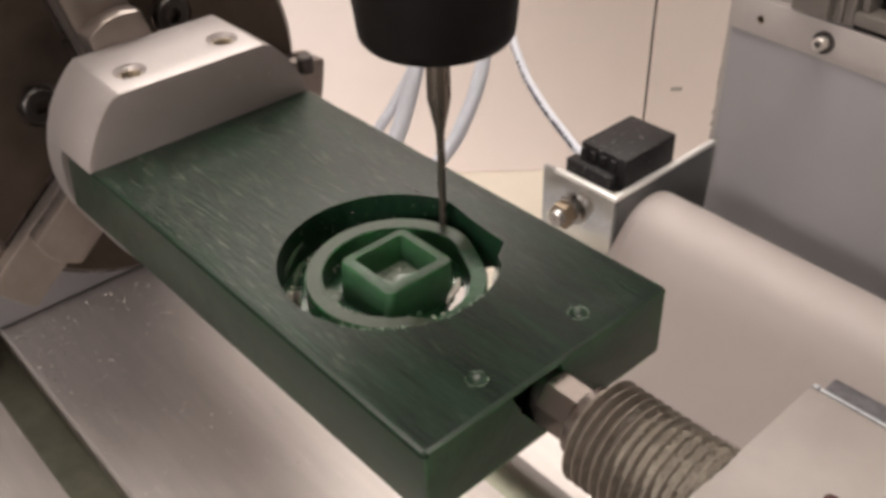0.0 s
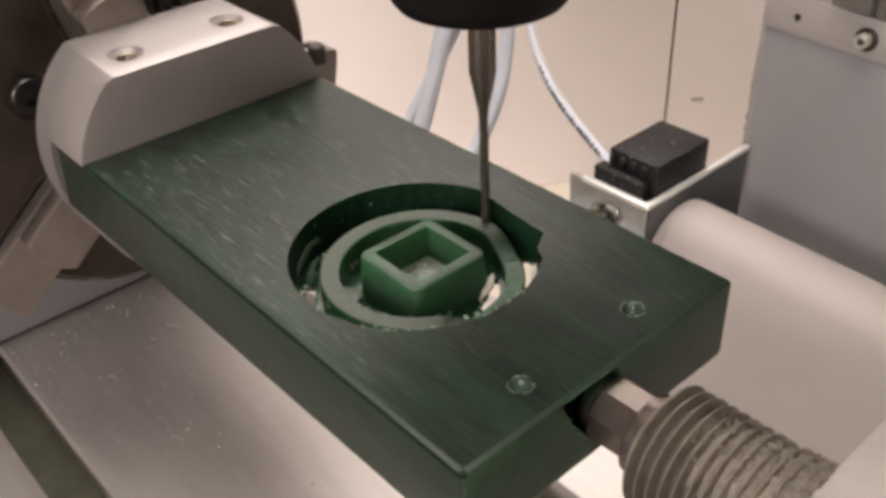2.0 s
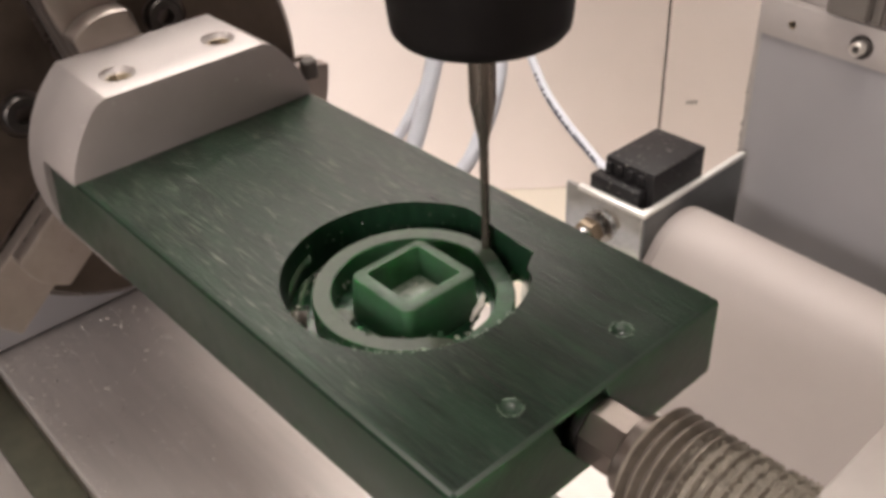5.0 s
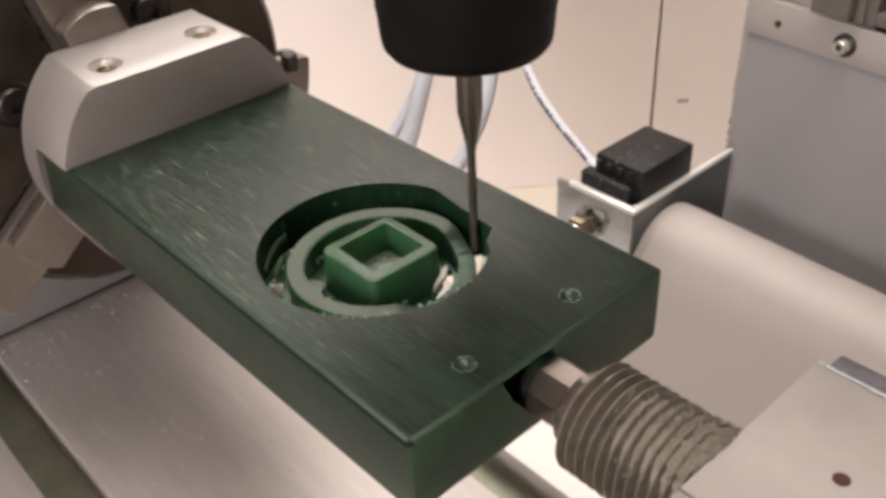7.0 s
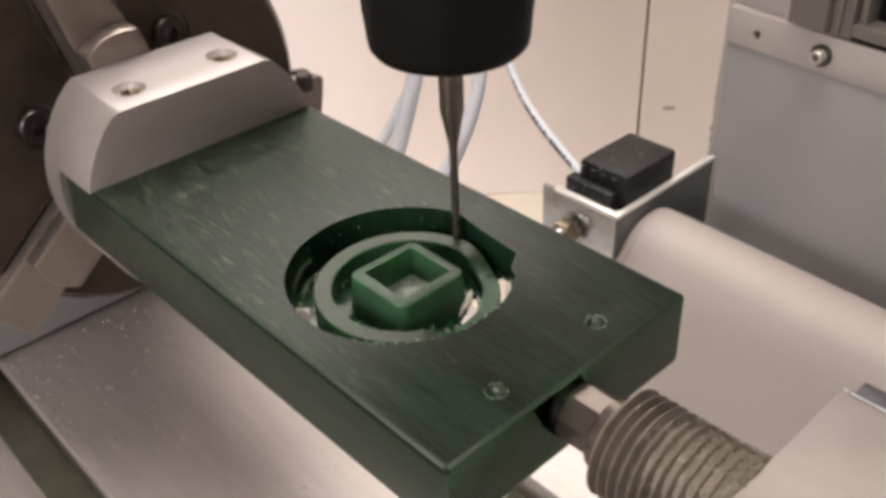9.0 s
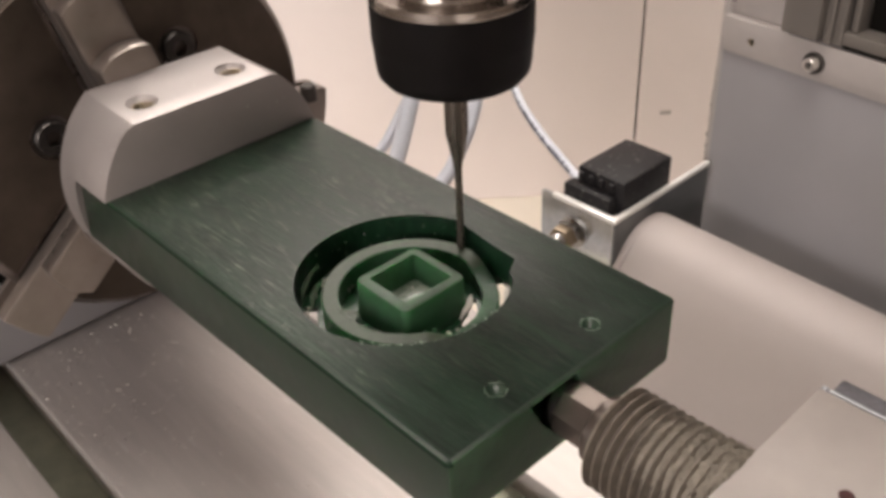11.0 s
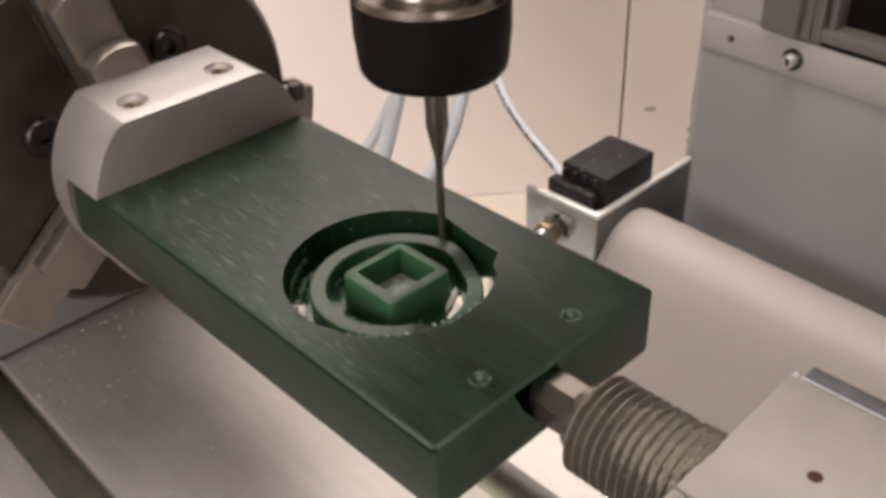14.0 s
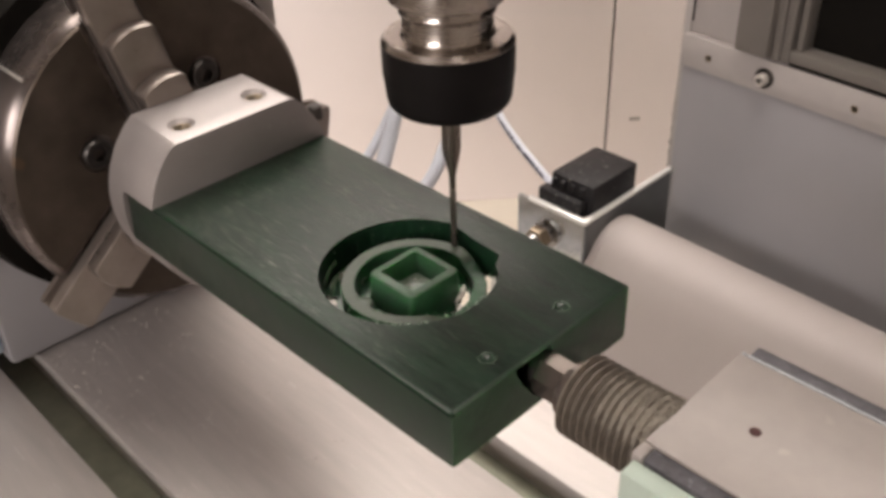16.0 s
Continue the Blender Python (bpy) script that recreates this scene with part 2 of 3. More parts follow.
# lighter copy of the zinc: the folded edges' highlight painted in
BRIGHT_EDGE = shader("highlight_sheet_edge", (0.80, 0.79, 0.76), 0.38, 0.5, 0.06, 90)
BRASS = shader("brass_nut", (0.30, 0.24, 0.175), 0.35, 0.95, 0.15, 90)
PLASTIC = shader("black_plastic", (0.011, 0.010, 0.011), 0.5, 0, 0.3, 90, spec=0.3, fleck=(0.12, 0.11, 0.105), fleck_amount=0.08, fleck_scale=600)
CABLE_WHITE = shader("white_cable_sheath", (0.61, 0.63, 0.70), 0.4, 0, 0.05, 80)
CABLE_MARK = shader("grey_print_and_shade", (0.06, 0.06, 0.09), 0.5, 0, 0.1, 80)
PLASTER = shader("room_plaster", (0.50, 0.46, 0.42), 0.8, 0, 0.05, 3)
TILE = shader("room_floor_vinyl", (0.35, 0.32, 0.29), 0.5, 0, 0.1, 5)
PALE_BLUE = shader("pale_blue_plastic", (0.42, 0.52, 0.62), 0.4, 0, 0.05, 60)
LABEL_GREEN = shader("green_sticker", (0.03, 0.14, 0.06), 0.5, 0, 0.1, 60)
PALE_GREEN = shader("pale_green_painted_metal", (0.46, 0.54, 0.47), 0.4, 0.1, 0.06, 60)
LIGHT_PANEL = bpy.data.materials.new("glowing_diffuser")
LIGHT_PANEL.use_nodes = True
LIGHT_PANEL.node_tree.nodes["Principled BSDF"].inputs["Emission Color"].default_value = (1, 0.92, 0.83, 1)
LIGHT_PANEL.node_tree.nodes["Principled BSDF"].inputs["Emission Strength"].default_value = 6.0


# ---------------------------------------------------------------- mesh helpers (plan units)
def finish(bm, bevel=0.0, segments=2, angle=35):
    """Bevels the sharp edges of a bmesh by so many plan units."""
    if bevel:
        edges = [e for e in bm.edges if len(e.link_faces) == 2 and e.calc_face_angle(0) > radians(angle)]
        bmesh.ops.bevel(bm, geom=edges, offset=bevel, segments=segments, affect="EDGES", profile=0.5, clamp_overlap=True)
    return bm


def box(x0, x1, y0, y1, z0, z1, bevel=0.0):
    bm = bmesh.new()
    bmesh.ops.create_cube(bm, size=1)
    for v in bm.verts:
        v.co = ((x0 + x1) / 2 + v.co.x * (x1 - x0), (y0 + y1) / 2 + v.co.y * (y1 - y0), (z0 + z1) / 2 + v.co.z * (z1 - z0))
    return finish(bm, bevel)


AXES = {"x": Matrix(((0, 0, 1), (1, 0, 0), (0, 1, 0))).to_4x4(), "y": Matrix(((1, 0, 0), (0, 0, 1), (0, 1, 0))).to_4x4(), "z": Matrix.Identity(4)}


def lathe(profile, origin=(0, 0, 0), axis="z", n=48, m=None):
    """A turned body: profile rows of (radius, height along the axis), closed at both ends."""
    bm = bmesh.new()
    rings = []
    for r, h in profile:
        rings.append([bm.verts.new((max(r, 1e-4) * math.cos(2 * math.pi * k / n), max(r, 1e-4) * math.sin(2 * math.pi * k / n), h)) for k in range(n)])
    for a, b in zip(rings, rings[1:]):
        for k in range(n):
            bm.faces.new((a[k], a[(k + 1) % n], b[(k + 1) % n], b[k]))
    bm.faces.new(rings[0][::-1])
    bm.faces.new(rings[-1])
    bm.transform(Matrix.Translation(origin) @ (m if m else AXES[axis]))
    bmesh.ops.recalc_face_normals(bm, faces=bm.faces)
    return bm


def prism(points, h0, h1, axis="z", bevel=0.0, origin=(0, 0, 0)):
    """A flat outline pushed along an axis. Outline in (x, y) for z, (y, z) for x."""
    bm = bmesh.new()
    lo = [bm.verts.new((u, v, h0)) for u, v in points]
    hi = [bm.verts.new((u, v, h1)) for u, v in points]
    bm.faces.new(lo[::-1])
    bm.faces.new(hi)
    k = len(points)
    for i in range(k):
        bm.faces.new((lo[i], lo[(i + 1) % k], hi[(i + 1) % k], hi[i]))
    bm.transform(Matrix.Translation(origin) @ AXES[axis])
    bmesh.ops.recalc_face_normals(bm, faces=bm.faces)
    return finish(bm, bevel)


def merge(*bms):
    out = bmesh.new()
    for bm in bms:
        me = bpy.data.meshes.new("tmp")
        bm.to_mesh(me)
        out.from_mesh(me)
        bpy.data.meshes.remove(me)
        bm.free()
    return out


def carve(bm, *cutters):
    """bm with the cutters taken out of it."""
    me = bpy.data.meshes.new("tmp")
    bm.to_mesh(me)
    ob = new("tmp_body", me)
    made = [(ob, me)]
    for c in cutters:
        cm = bpy.data.meshes.new("tmp")
        c.to_mesh(cm)
        co = new("tmp_cutter", cm)
        made.append((co, cm))
        mod = ob.modifiers.new("cut", "BOOLEAN")
        mod.operation, mod.solver, mod.object = "DIFFERENCE", "EXACT", co
    bpy.context.view_layer.update()
    res = ob.evaluated_get(bpy.context.evaluated_depsgraph_get()).to_mesh()
    out = bmesh.new()
    out.from_mesh(res)
    for o, d in made:
        bpy.data.objects.remove(o)
        bpy.data.meshes.remove(d)
    return out


def sweep(points, radius, n=12, smooth=6):
    """A round cable along a smooth line through the points."""
    pts = [Vector(p) for p in points]
    line = []
    for i in range(len(pts) - 1):
        p0, p1, p2, p3 = pts[max(i - 1, 0)], pts[i], pts[i + 1], pts[min(i + 2, len(pts) - 1)]
        for k in range(smooth):
            t = k / smooth
            line.append(0.5 * ((2 * p1) + (p2 - p0) * t + (2 * p0 - 5 * p1 + 4 * p2 - p3) * t * t + (3 * p1 - p0 - 3 * p2 + p3) * t ** 3))
    line.append(pts[-1])
    bm = bmesh.new()
    rings = []
    for i, p in enumerate(line):
        d = (line[min(i + 1, len(line) - 1)] - line[max(i - 1, 0)]).normalized()
        s = d.cross(Vector((0, 0, 1)) if abs(d.z) < 0.9 else Vector((1, 0, 0))).normalized()
        u = s.cross(d)
        rings.append([bm.verts.new(p + radius * (math.cos(2 * math.pi * k / n) * s + math.sin(2 * math.pi * k / n) * u)) for k in range(n)])
    for a, b in zip(rings, rings[1:]):
        for k in range(n):
            bm.faces.new((a[k], a[(k + 1) % n], b[(k + 1) % n], b[k]))
    bm.faces.new(rings[0][::-1])
    bm.faces.new(rings[-1])
    bmesh.ops.recalc_face_normals(bm, faces=bm.faces)
    return bm


def link_mesh(name, bm, material, base, smooth=True):
    """Links a bmesh drawn in plan units as an object whose origin is the plan point base."""
    for f in bm.faces:
        f.smooth = smooth
    if smooth:
        for e in bm.edges:
            if len(e.link_faces) == 2 and e.calc_face_angle(0) > radians(38):
                e.smooth = False
    bm.transform(Matrix.Diagonal((U, U, U, 1)) @ Matrix.Translation([-c for c in base]))
    me = bpy.data.meshes.new(name)
    bm.to_mesh(me)
    bm.free()
    for m in material if isinstance(material, (list, tuple)) else [material]:
        me.materials.append(m)
    return new(name, me)


BASES = {}


def thing(name, base, label, category, group=""):
    """An empty at the plan point base that carries its parts."""
    ob = new(name)
    ob.empty_display_size = 0.005
    ob.location = Vector(base) * U
    BASES[ob.name] = base
    return tagged(ob, label, category, group)


def part(name, bm, material, parent, label="", smooth=True, at=None):
    """One mesh under a thing or a part; bm is drawn in plan units of the place."""
    base = at or BASES[parent.name]
    ob = link_mesh(name, bm, material, base, smooth)
    ob.parent = parent
    ob.location = (Vector(base) - Vector(BASES[parent.name])) * U
    BASES[ob.name] = base
    return tagged(ob, label)


def structure(name, bm, material, label, category, smooth=False, base=(0, 0, 0)):
    ob = link_mesh(name, bm, material, base, smooth)
    ob.location = Vector(base) * U
    BASES[ob.name] = base
    return tagged(ob, label, category, kind="structure")


AX_Y, AX_Z = 17.8, -4.7   # the rotary axis
CX, CY = 43.3, 17.5       # middle of the milled pocket
TABLE_Z = -72.0
CARRIED = []              # things that ride on the table


# ---------------------------------------------------------------- the setting
def build_room():
    s = 2000
    structure("room_floor", box(-s, s, -s, s, -1010, -1000), TILE, "grey vinyl floor of the workshop", "floor")
    structure("ceiling", box(-s, s, -s, s, 1400, 1410), PLASTER, "plain white plaster ceiling", "ceiling")
    for nm, b in (("wall_north", (-s, s, s, s + 10)), ("wall_south", (-s, s, -s - 10, -s)), ("wall_east", (s, s + 10, -s, s)), ("wall_west", (-s - 10, -s, -s, s))):
        structure(nm, box(*b, -1000, 1400), PLASTER, "plain off-white plastered wall", "wall")
    # both lights are unseen; the back-left one is added for sheen
    for x, y, hx, hy in ((95, -95, 530, 245), (-810, 810, 530, 530)):
        lamp = thing("unseen_ceiling_light", (x, y, 1400), "unseen white ceiling light with a glowing diffuser", "lamp", "ceiling lights")
        part("housing", box(x - hx, x + hx, y - hy, y + hy, 1390, 1400, 2), GREY_BAND, lamp)
        part("diffuser", box(x - hx + 10, x + hx - 10, y - hy + 10, y + hy - 10, 1382, 1390, 2), LIGHT_PANEL, lamp)
    structure("window_1", merge(box(-480, 1060, -1990, -1975, -40, -20), box(-480, 1060, -1990, -1975, 1070, 1090), box(-480, -460, -1990, -1975, -20, 1070), box(1040, 1060, -1990, -1975, -20, 1070), box(280, 300, -1990, -1975, -20, 1070)),
                  CREAM, "white window frame in the workshop wall", "window")
    structure("machine_bed", box(-420, 460, -320, 620, -330, -300, 4), GREY, "grey cast machine bed", "machine bed")
    structure("machine_stand", box(-380, 420, -280, 580, -1000, -330, 4), GREY, "grey steel machine stand", "machine stand")


def build_backdrop():
    # cream sheet wall behind the machine, turned towards the front
    n = Vector((0.75, -0.66, 0)).normalized()
    a = Vector((n.y, -n.x, 0)) * -1
    p0 = Vector((-177, 416, 0))
    m = Matrix.Translation((p0.x, p0.y, 0)) @ Matrix(((a.x, -n.x, 0), (a.y, -n.y, 0), (0, 0, 1))).to_4x4()
    wall = bmesh.new()
    g = -18.0
    for u0, u1 in ((-330, g - 0.7), (g + 0.7, 420)):
        b = box(u0, u1, 0, 6, -254, 330, 0.8)
        b.transform(m)
        wall = merge(wall, b)
    structure("wall_back", wall, CREAM, "cream painted sheet-metal wall with a vertical joint", "wall")
    joint = box(g - 1.2, g + 1.2, 4, 8, -254, 330)
    joint.transform(m)
    structure("trim", joint, DARK, "dark joint between two wall sheets", "joint")
    tray = box(-330, 420, -420, 6, -300, -254.2)
    tray.transform(m)
    structure("tray_floor", tray, FLOOR_CREAM, "cream painted machine tray floor", "floor")
    mark = box(-3.5, 3.5, -0.4, 0.2, -199, -196.5, 0.2)
    mark.transform(m)
    structure("wall_mark", mark, GREY_BAND, "small grey printed mark on the wall", "mark")


def build_panel():
    p = thing("machine_column", (100, 240, -300), "grey painted machine column with a light band and dark opening", "machine column")
    turn = Matrix.Translation((-27, 215, 0)) @ Matrix.Rotation(radians(-5), 4, "Z")

    def add(name, bm, material, label="", parent=None):
        bm.transform(turn)
        return part(name, bm, material, parent or p, label)

    add("front_plate", box(0.6, 290, 0.55, 110, -300, -52.9, 0.3), GREY, "grey painted front plate")
    add("edge_strip", box(-2.4, 0.5, 2.4, 110, -300, 160, 0.4), GREY_BAND, "light worn edge strip")
    rng = random.Random(12)
    # narrow dark strip with ragged bits down the column's left edge
    bits = [box(-3.0, -2.5, 3.4, 108, -300, -62)]
    for k in range(60):
        bits.append(crumb(rng, -2.5 + rng.uniform(-0.3, 0.3), 2.4 + rng.uniform(0, 0.6), -112 + 48 * rng.random() ** 1.6, rng.uniform(0.15, 0.42)))
    tagged(add("edge_line", merge(*bits), RAGGED_EDGE, "dark ragged line along the edge"), kind="stuff")
    holes = [lathe([(1.35, -4), (1.35, 3)], (u, 0, -47.6), "y", 20) for u in (10.9, 64.7)]
    add("band", carve(box(0, 290, 0, 8, -52.8, -41.4, 0.3), *holes), GREY_BAND, "light grey metal band with drilled holes")
    for u in (10.9, 64.7):
        add("hole_bush", carve(lathe([(1.33, 0.3), (1.33, 2.4)], (u, 0, -47.6), "y", 20), lathe([(0.85, -2), (0.85, 4)], (u, 0, -47.6), "y", 20)), BRASSY, "brassy bush in the hole")
        # dark plug: the shade inside the hole, put into colour
        add("drilled_hole", lathe([(0.95, 1.6), (0.95, 2.4)], (u, 0, -47.6), "y", 20), DARK, "dark drilled hole")
    b = add("socket_bolt", carve(lathe([(1.8, -3.4), (2.1, -3.0), (2.1, -0.2)], (33.3, 0, -47.4), "y", 32), lathe([(1.05, -6), (1.05, -1.6)], (33.3, 0, -47.4), "y", 6)), ALU, "zinc socket-head bolt")
    # dark plug that paints the shade inside the socket
    add("hex_socket", lathe([(0.98, -1.75), (0.98, -1.55)], (33.3, 0, -47.4), "y", 6), DARK, "dark hexagon socket", b)
    add("washer", lathe([(3.3, -0.9), (3.3, -0.05)], (33.3, 0, -47.4), "y", 32), DULL, "", b)
    add("upper_plate", box(0, 22, 3.2, 110, -41.3, 160, 0.4), GREY_BAND, "light grey upper plate")
    add("guide_slit", box(0.3, 1.1, 2.9, 3.4, -37.5, 160), DARK, "dark slit in the upper plate")
    add("guide_block", box(22.2, 34.3, -3.5, 8, -39.8, 160, 0.9), FRAME_GREY, "grey guide block")
    add("sticker", box(25.0, 31.0, -3.8, -3.4, -20.2, -12, 0.15), LABEL_GREEN, "small green sticker")
    # stepped frame round the dark opening
    for u0, u1, y0, z0 in ((34.5, 37.3, -1.0, -40.4), (37.4, 40.4, -0.3, -40.4), (41.3, 43.4, 1.4, -36.1)):
        add("window_frame", box(u0, u1, y0, 8, z0, 160, 0.4), FRAME_GREY)
    add("frame_groove", box(40.5, 41.2, 3.0, 8, -36.1, 160), DARK, "dark groove in the frame")
    add("window_sill", box(40.45, 290, -0.3, 8, -39.9, -36.2, 0.5), FRAME_GREY)
    add("frame_groove", box(40.45, 290, 0.6, 8, -41.2, -39.95), DARK, "dark groove under the sill")
    # solid box: the unlit depth of the opening is only its colour
    add("opening_shade", box(34, 290, 8.5, 110, -41, 160), DARK, "near-black box painted as the column's unlit opening")
    return p


def build_tube():
    c = thing("tube_cover", (60, 168, -300), "beige powder-coated rounded cover with a smooth barrel top", "cover")
    # rounded ridge with a long sloping front
    r, yc, zc = 15.5, 177.0, -112.2
    prof = [(118.0, -300.0), (121.0, -179.0), (126.0, -157.0), (133.0, -142.0), (142.0, -130.0)]
    prof += [(yc - r * math.cos(a), zc + r * math.sin(a)) for a in np.linspace(radians(38), radians(178), 22)] + [(yc + r + 0.5, -300.0)]
    turn = Matrix.Translation((-20, 177, 0)) @ Matrix.Rotation(radians(-2.1), 4, "Z") @ Matrix.Translation((20, -177, 0))
    for name, x0, x1, edge in (("barrel", -19.4, 330, 0.0), ("end_cap", -22.9, -19.4, 1.2)):
        bm = prism(prof, x0, x1, "x", edge)
        bm.transform(turn)
        part(name, bm, BEIGE, c)
    return c


def build_sensor():
    b = thing("sensor_bracket", (-38, 175, -130), "bent zinc sheet bracket holding a sensor screw", "bracket")
    part("front_flange", box(-53.0, -23.6, 159.6, 161.2, -130, -91.6, 0.35), ZINC, b, "zinc front flange")
    part("side_flange", box(-23.9, -23.0, 160.6, 211, -130, -92.0, 0.2), DARK_ZINC, b, "zinc side flange darkened for its reflection")
    part("flange_edge", box(-24.4, -22.3, 160.5, 211, -92.2, -90.5, 0.6), BRIGHT_EDGE, b, "bright folded edge")
    part("flange_edge", box(-48, -22.2, 158.8, 161.4, -92.2, -90.5, 0.6), BRIGHT_EDGE, b, "bright folded edge")
    part("floor_flange", box(-53.5, -23, 160.4, 216, -130, -128.8, 0.2), ZINC, b)
    part("screw", lathe([(2.4, 149.5), (2.8, 150.2), (2.8, 160.5)], (-38.5, 0, -101.5), "y", 24), SCREW, b, "silver threaded screw")
    part("brass_nut", lathe([(4.3, 152), (4.6, 152.6), (4.6, 155.4), (4.3, 156)], (-38.5, 0, -101.5), "y", 6), BRASS, b, "brass hexagon nut")
    part("washer", lathe([(5.4, 158.2), (5.4, 159.9)], (-38.5, 0, -101.5), "y", 32), SCREW, b)
    s = thing("sensor_switch", (-34, 178, -91), "small black plastic sensor switch with a dusty top", "switch")
    part("housing", box(-43, -24.5, 165.5, 190.5, -93.5, -81, 0.9), PLASTIC, s)
    part("cable_entry", box(-45.5, -27, 161.6, 166.5, -93.5, -86.5, 0.8), PLASTIC, s)
    for k in range(4):
        part("rib", box(-42 + 4 * k, -40 + 4 * k, 164.4, 166.2, -86, -82.5, 0.4), PLASTIC, s)


SENS_LINE = [(-150, 232, 60), (-128, 216, -40), (-118, 207.5, -61), (-110.2, 201.2, -70.5), (-102.6, 195.3, -74.9), (-94.2, 190.2, -78.1), (-85.6, 185.5, -81.2), (-77.7, 182.3, -83.8), (-68.3, 178.9, -86.5), (-60, 176.5, -88.7), (-51.9, 174, -90.8), (-45.7, 171.9, -91.4)]
RIGHT_LINE = [(-150, 240, 60), (-124, 211, -30), (-116.2, 197.7, -58), (-111.3, 189.6, -74.4), (-108.6, 185.7, -80.9), (-106.8, 182.2, -86.2), (-104.8, 176.4, -93.7), (-103.8, 170.6, -100.1), (-103.2, 165.4, -105.6), (-103.7, 153.4, -116.7), (-107.4, 135.4, -150), (-112.7, 128.7, -253)]
LEFT_LINE = [(-160, 225, 60), (-136, 197, -30), (-130.5, 183, -55), (-124.8, 170.3, -73.0), (-122.9, 166.4, -79.0), (-120.9, 162.0, -84.5), (-118.9, 156.8, -92.2), (-117.0, 151.6, -99.0), (-114.5, 142.5, -110.4), (-112, 130, -140), (-119, 122, -253)]
THIN_LINE = [(-140, 222, 60), (-131.5, 201, -45), (-130.2, 188, -65), (-130.5, 179, -76.6), (-130.9, 172.7, -83.9), (-130.2, 164.8, -92), (-129.7, 157.8, -99), (-129.4, 148.1, -109), (-130.1, 138.1, -140), (-133.1, 129.1, -253)]


def build_cables():
    c = thing("sensor_cable", (-40, 166, -86), "thin white cable with printed dark marks", "cable")
    line = SENS_LINE
    part("sheath", sweep(line, 1.55, 12), CABLE_WHITE, c)
    pts = [Vector(p) for p in line]
    side = Vector((0.38, -0.92, 0.05)).normalized()
    rng = random.Random(3)
    for i in range(5, 10):
        for k in range(4):
            # printed bars, made larger and darker to paint the sheath's shaded side too
            a, b = pts[i].lerp(pts[i + 1], 0.02 + 0.25 * k), pts[i].lerp(pts[i + 1], rng.uniform(0.12, 0.24) + 0.25 * k)
            part("print_shade_mark", sweep([a + side * 1.3, b + side * 1.3], rng.uniform(0.75, 0.95), 8, 2), CABLE_MARK, c, "dark printed bar, deepened for the sheath's shaded side")
    for name, line, r, label in (("thick_cable", LEFT_LINE, 3.2, "thick white cable hanging behind the table"), ("thick_cable", RIGHT_LINE, 2.8, "thick white cable bowing behind the table"),
                                 ("thin_cable", THIN_LINE, 2.15, "thinner grey-white cable crossing behind another")):
        t = thing(name, line[-1], label, "cable", "cables behind the table")
        part("sheath", sweep(line, r, 12), CABLE_WHITE, t)


# ---------------------------------------------------------------- what rides on the table
def build_table():
    t = thing("machine_table", (30, 20, TABLE_Z), "brushed aluminium machine table with T-slots and fine chips", "machine table")
    for y0, y1 in ((-90, -15.2), (-6.4, 44.2), (52.8, 82)):
        part("table_plank", box(-176, 210, y0, y1, TABLE_Z - 8, TABLE_Z, 0.5), PLATE, t)
    for y0, y1 in ((-15.2, -6.4), (44.2, 52.8)):
        part("slot_floor", box(-176, 210, y0 - 1, y1 + 1, TABLE_Z - 12, TABLE_Z - 7), SLOT, t, "dark olive slot floor")
    rng = random.Random(9)
    bits = []
    for k in range(600):
        u = rng.random() ** 1.9
        bits.append(crumb(rng, -70 + 75 * u + rng.uniform(-4, 4), -5.5 + 34 * rng.random() ** 1.5, TABLE_Z + 0.08, 0.08 + 0.2 * rng.random() ** 2))
    tagged(part("chip_dust", merge(*bits), CHIP, t, "fine pale chips scattered on the table"), kind="stuff")
    CARRIED.append(t)


def build_headstock():
    h = thing("rotary_headstock", (-100, 18, TABLE_Z), "grey rotary headstock with a dark motor flange", "headstock")
    part("body", box(-170, -73.5, -13, 49, TABLE_Z + 1.1, -36, 1.5), GREY, h, "grey painted headstock body")
    # recessed strip whose near-black colour paints the shadow line on the table
    part("base", box(-168, -76, -11, 47, TABLE_Z, TABLE_Z + 1.08), DARK, h, "recessed base, near-black as the shadow under the headstock")
    part("cable_plate", box(-50, -45, 53.5, 58.6, 3.6, 34, 0.5), GREY_BAND, h, "small pale terminal plate")
    part("side_cover", box(-120, -74.5, -16.5, -13.1, -66.5, -40, 1.0), PALE_BLUE, h, "pale blue side cover")
    part("flange", lathe([(35.0, -72), (37, -70), (37, -42), (36.0, -37)], (0, AX_Y, AX_Z), "x", 64), DARK, h, "black flange")
    part("motor", box(-170, -66, -30, 50, -36, 62, 3), DARK, h, "black motor housing")
    CARRIED.append(h)


JAWS = (103, 220, 348)


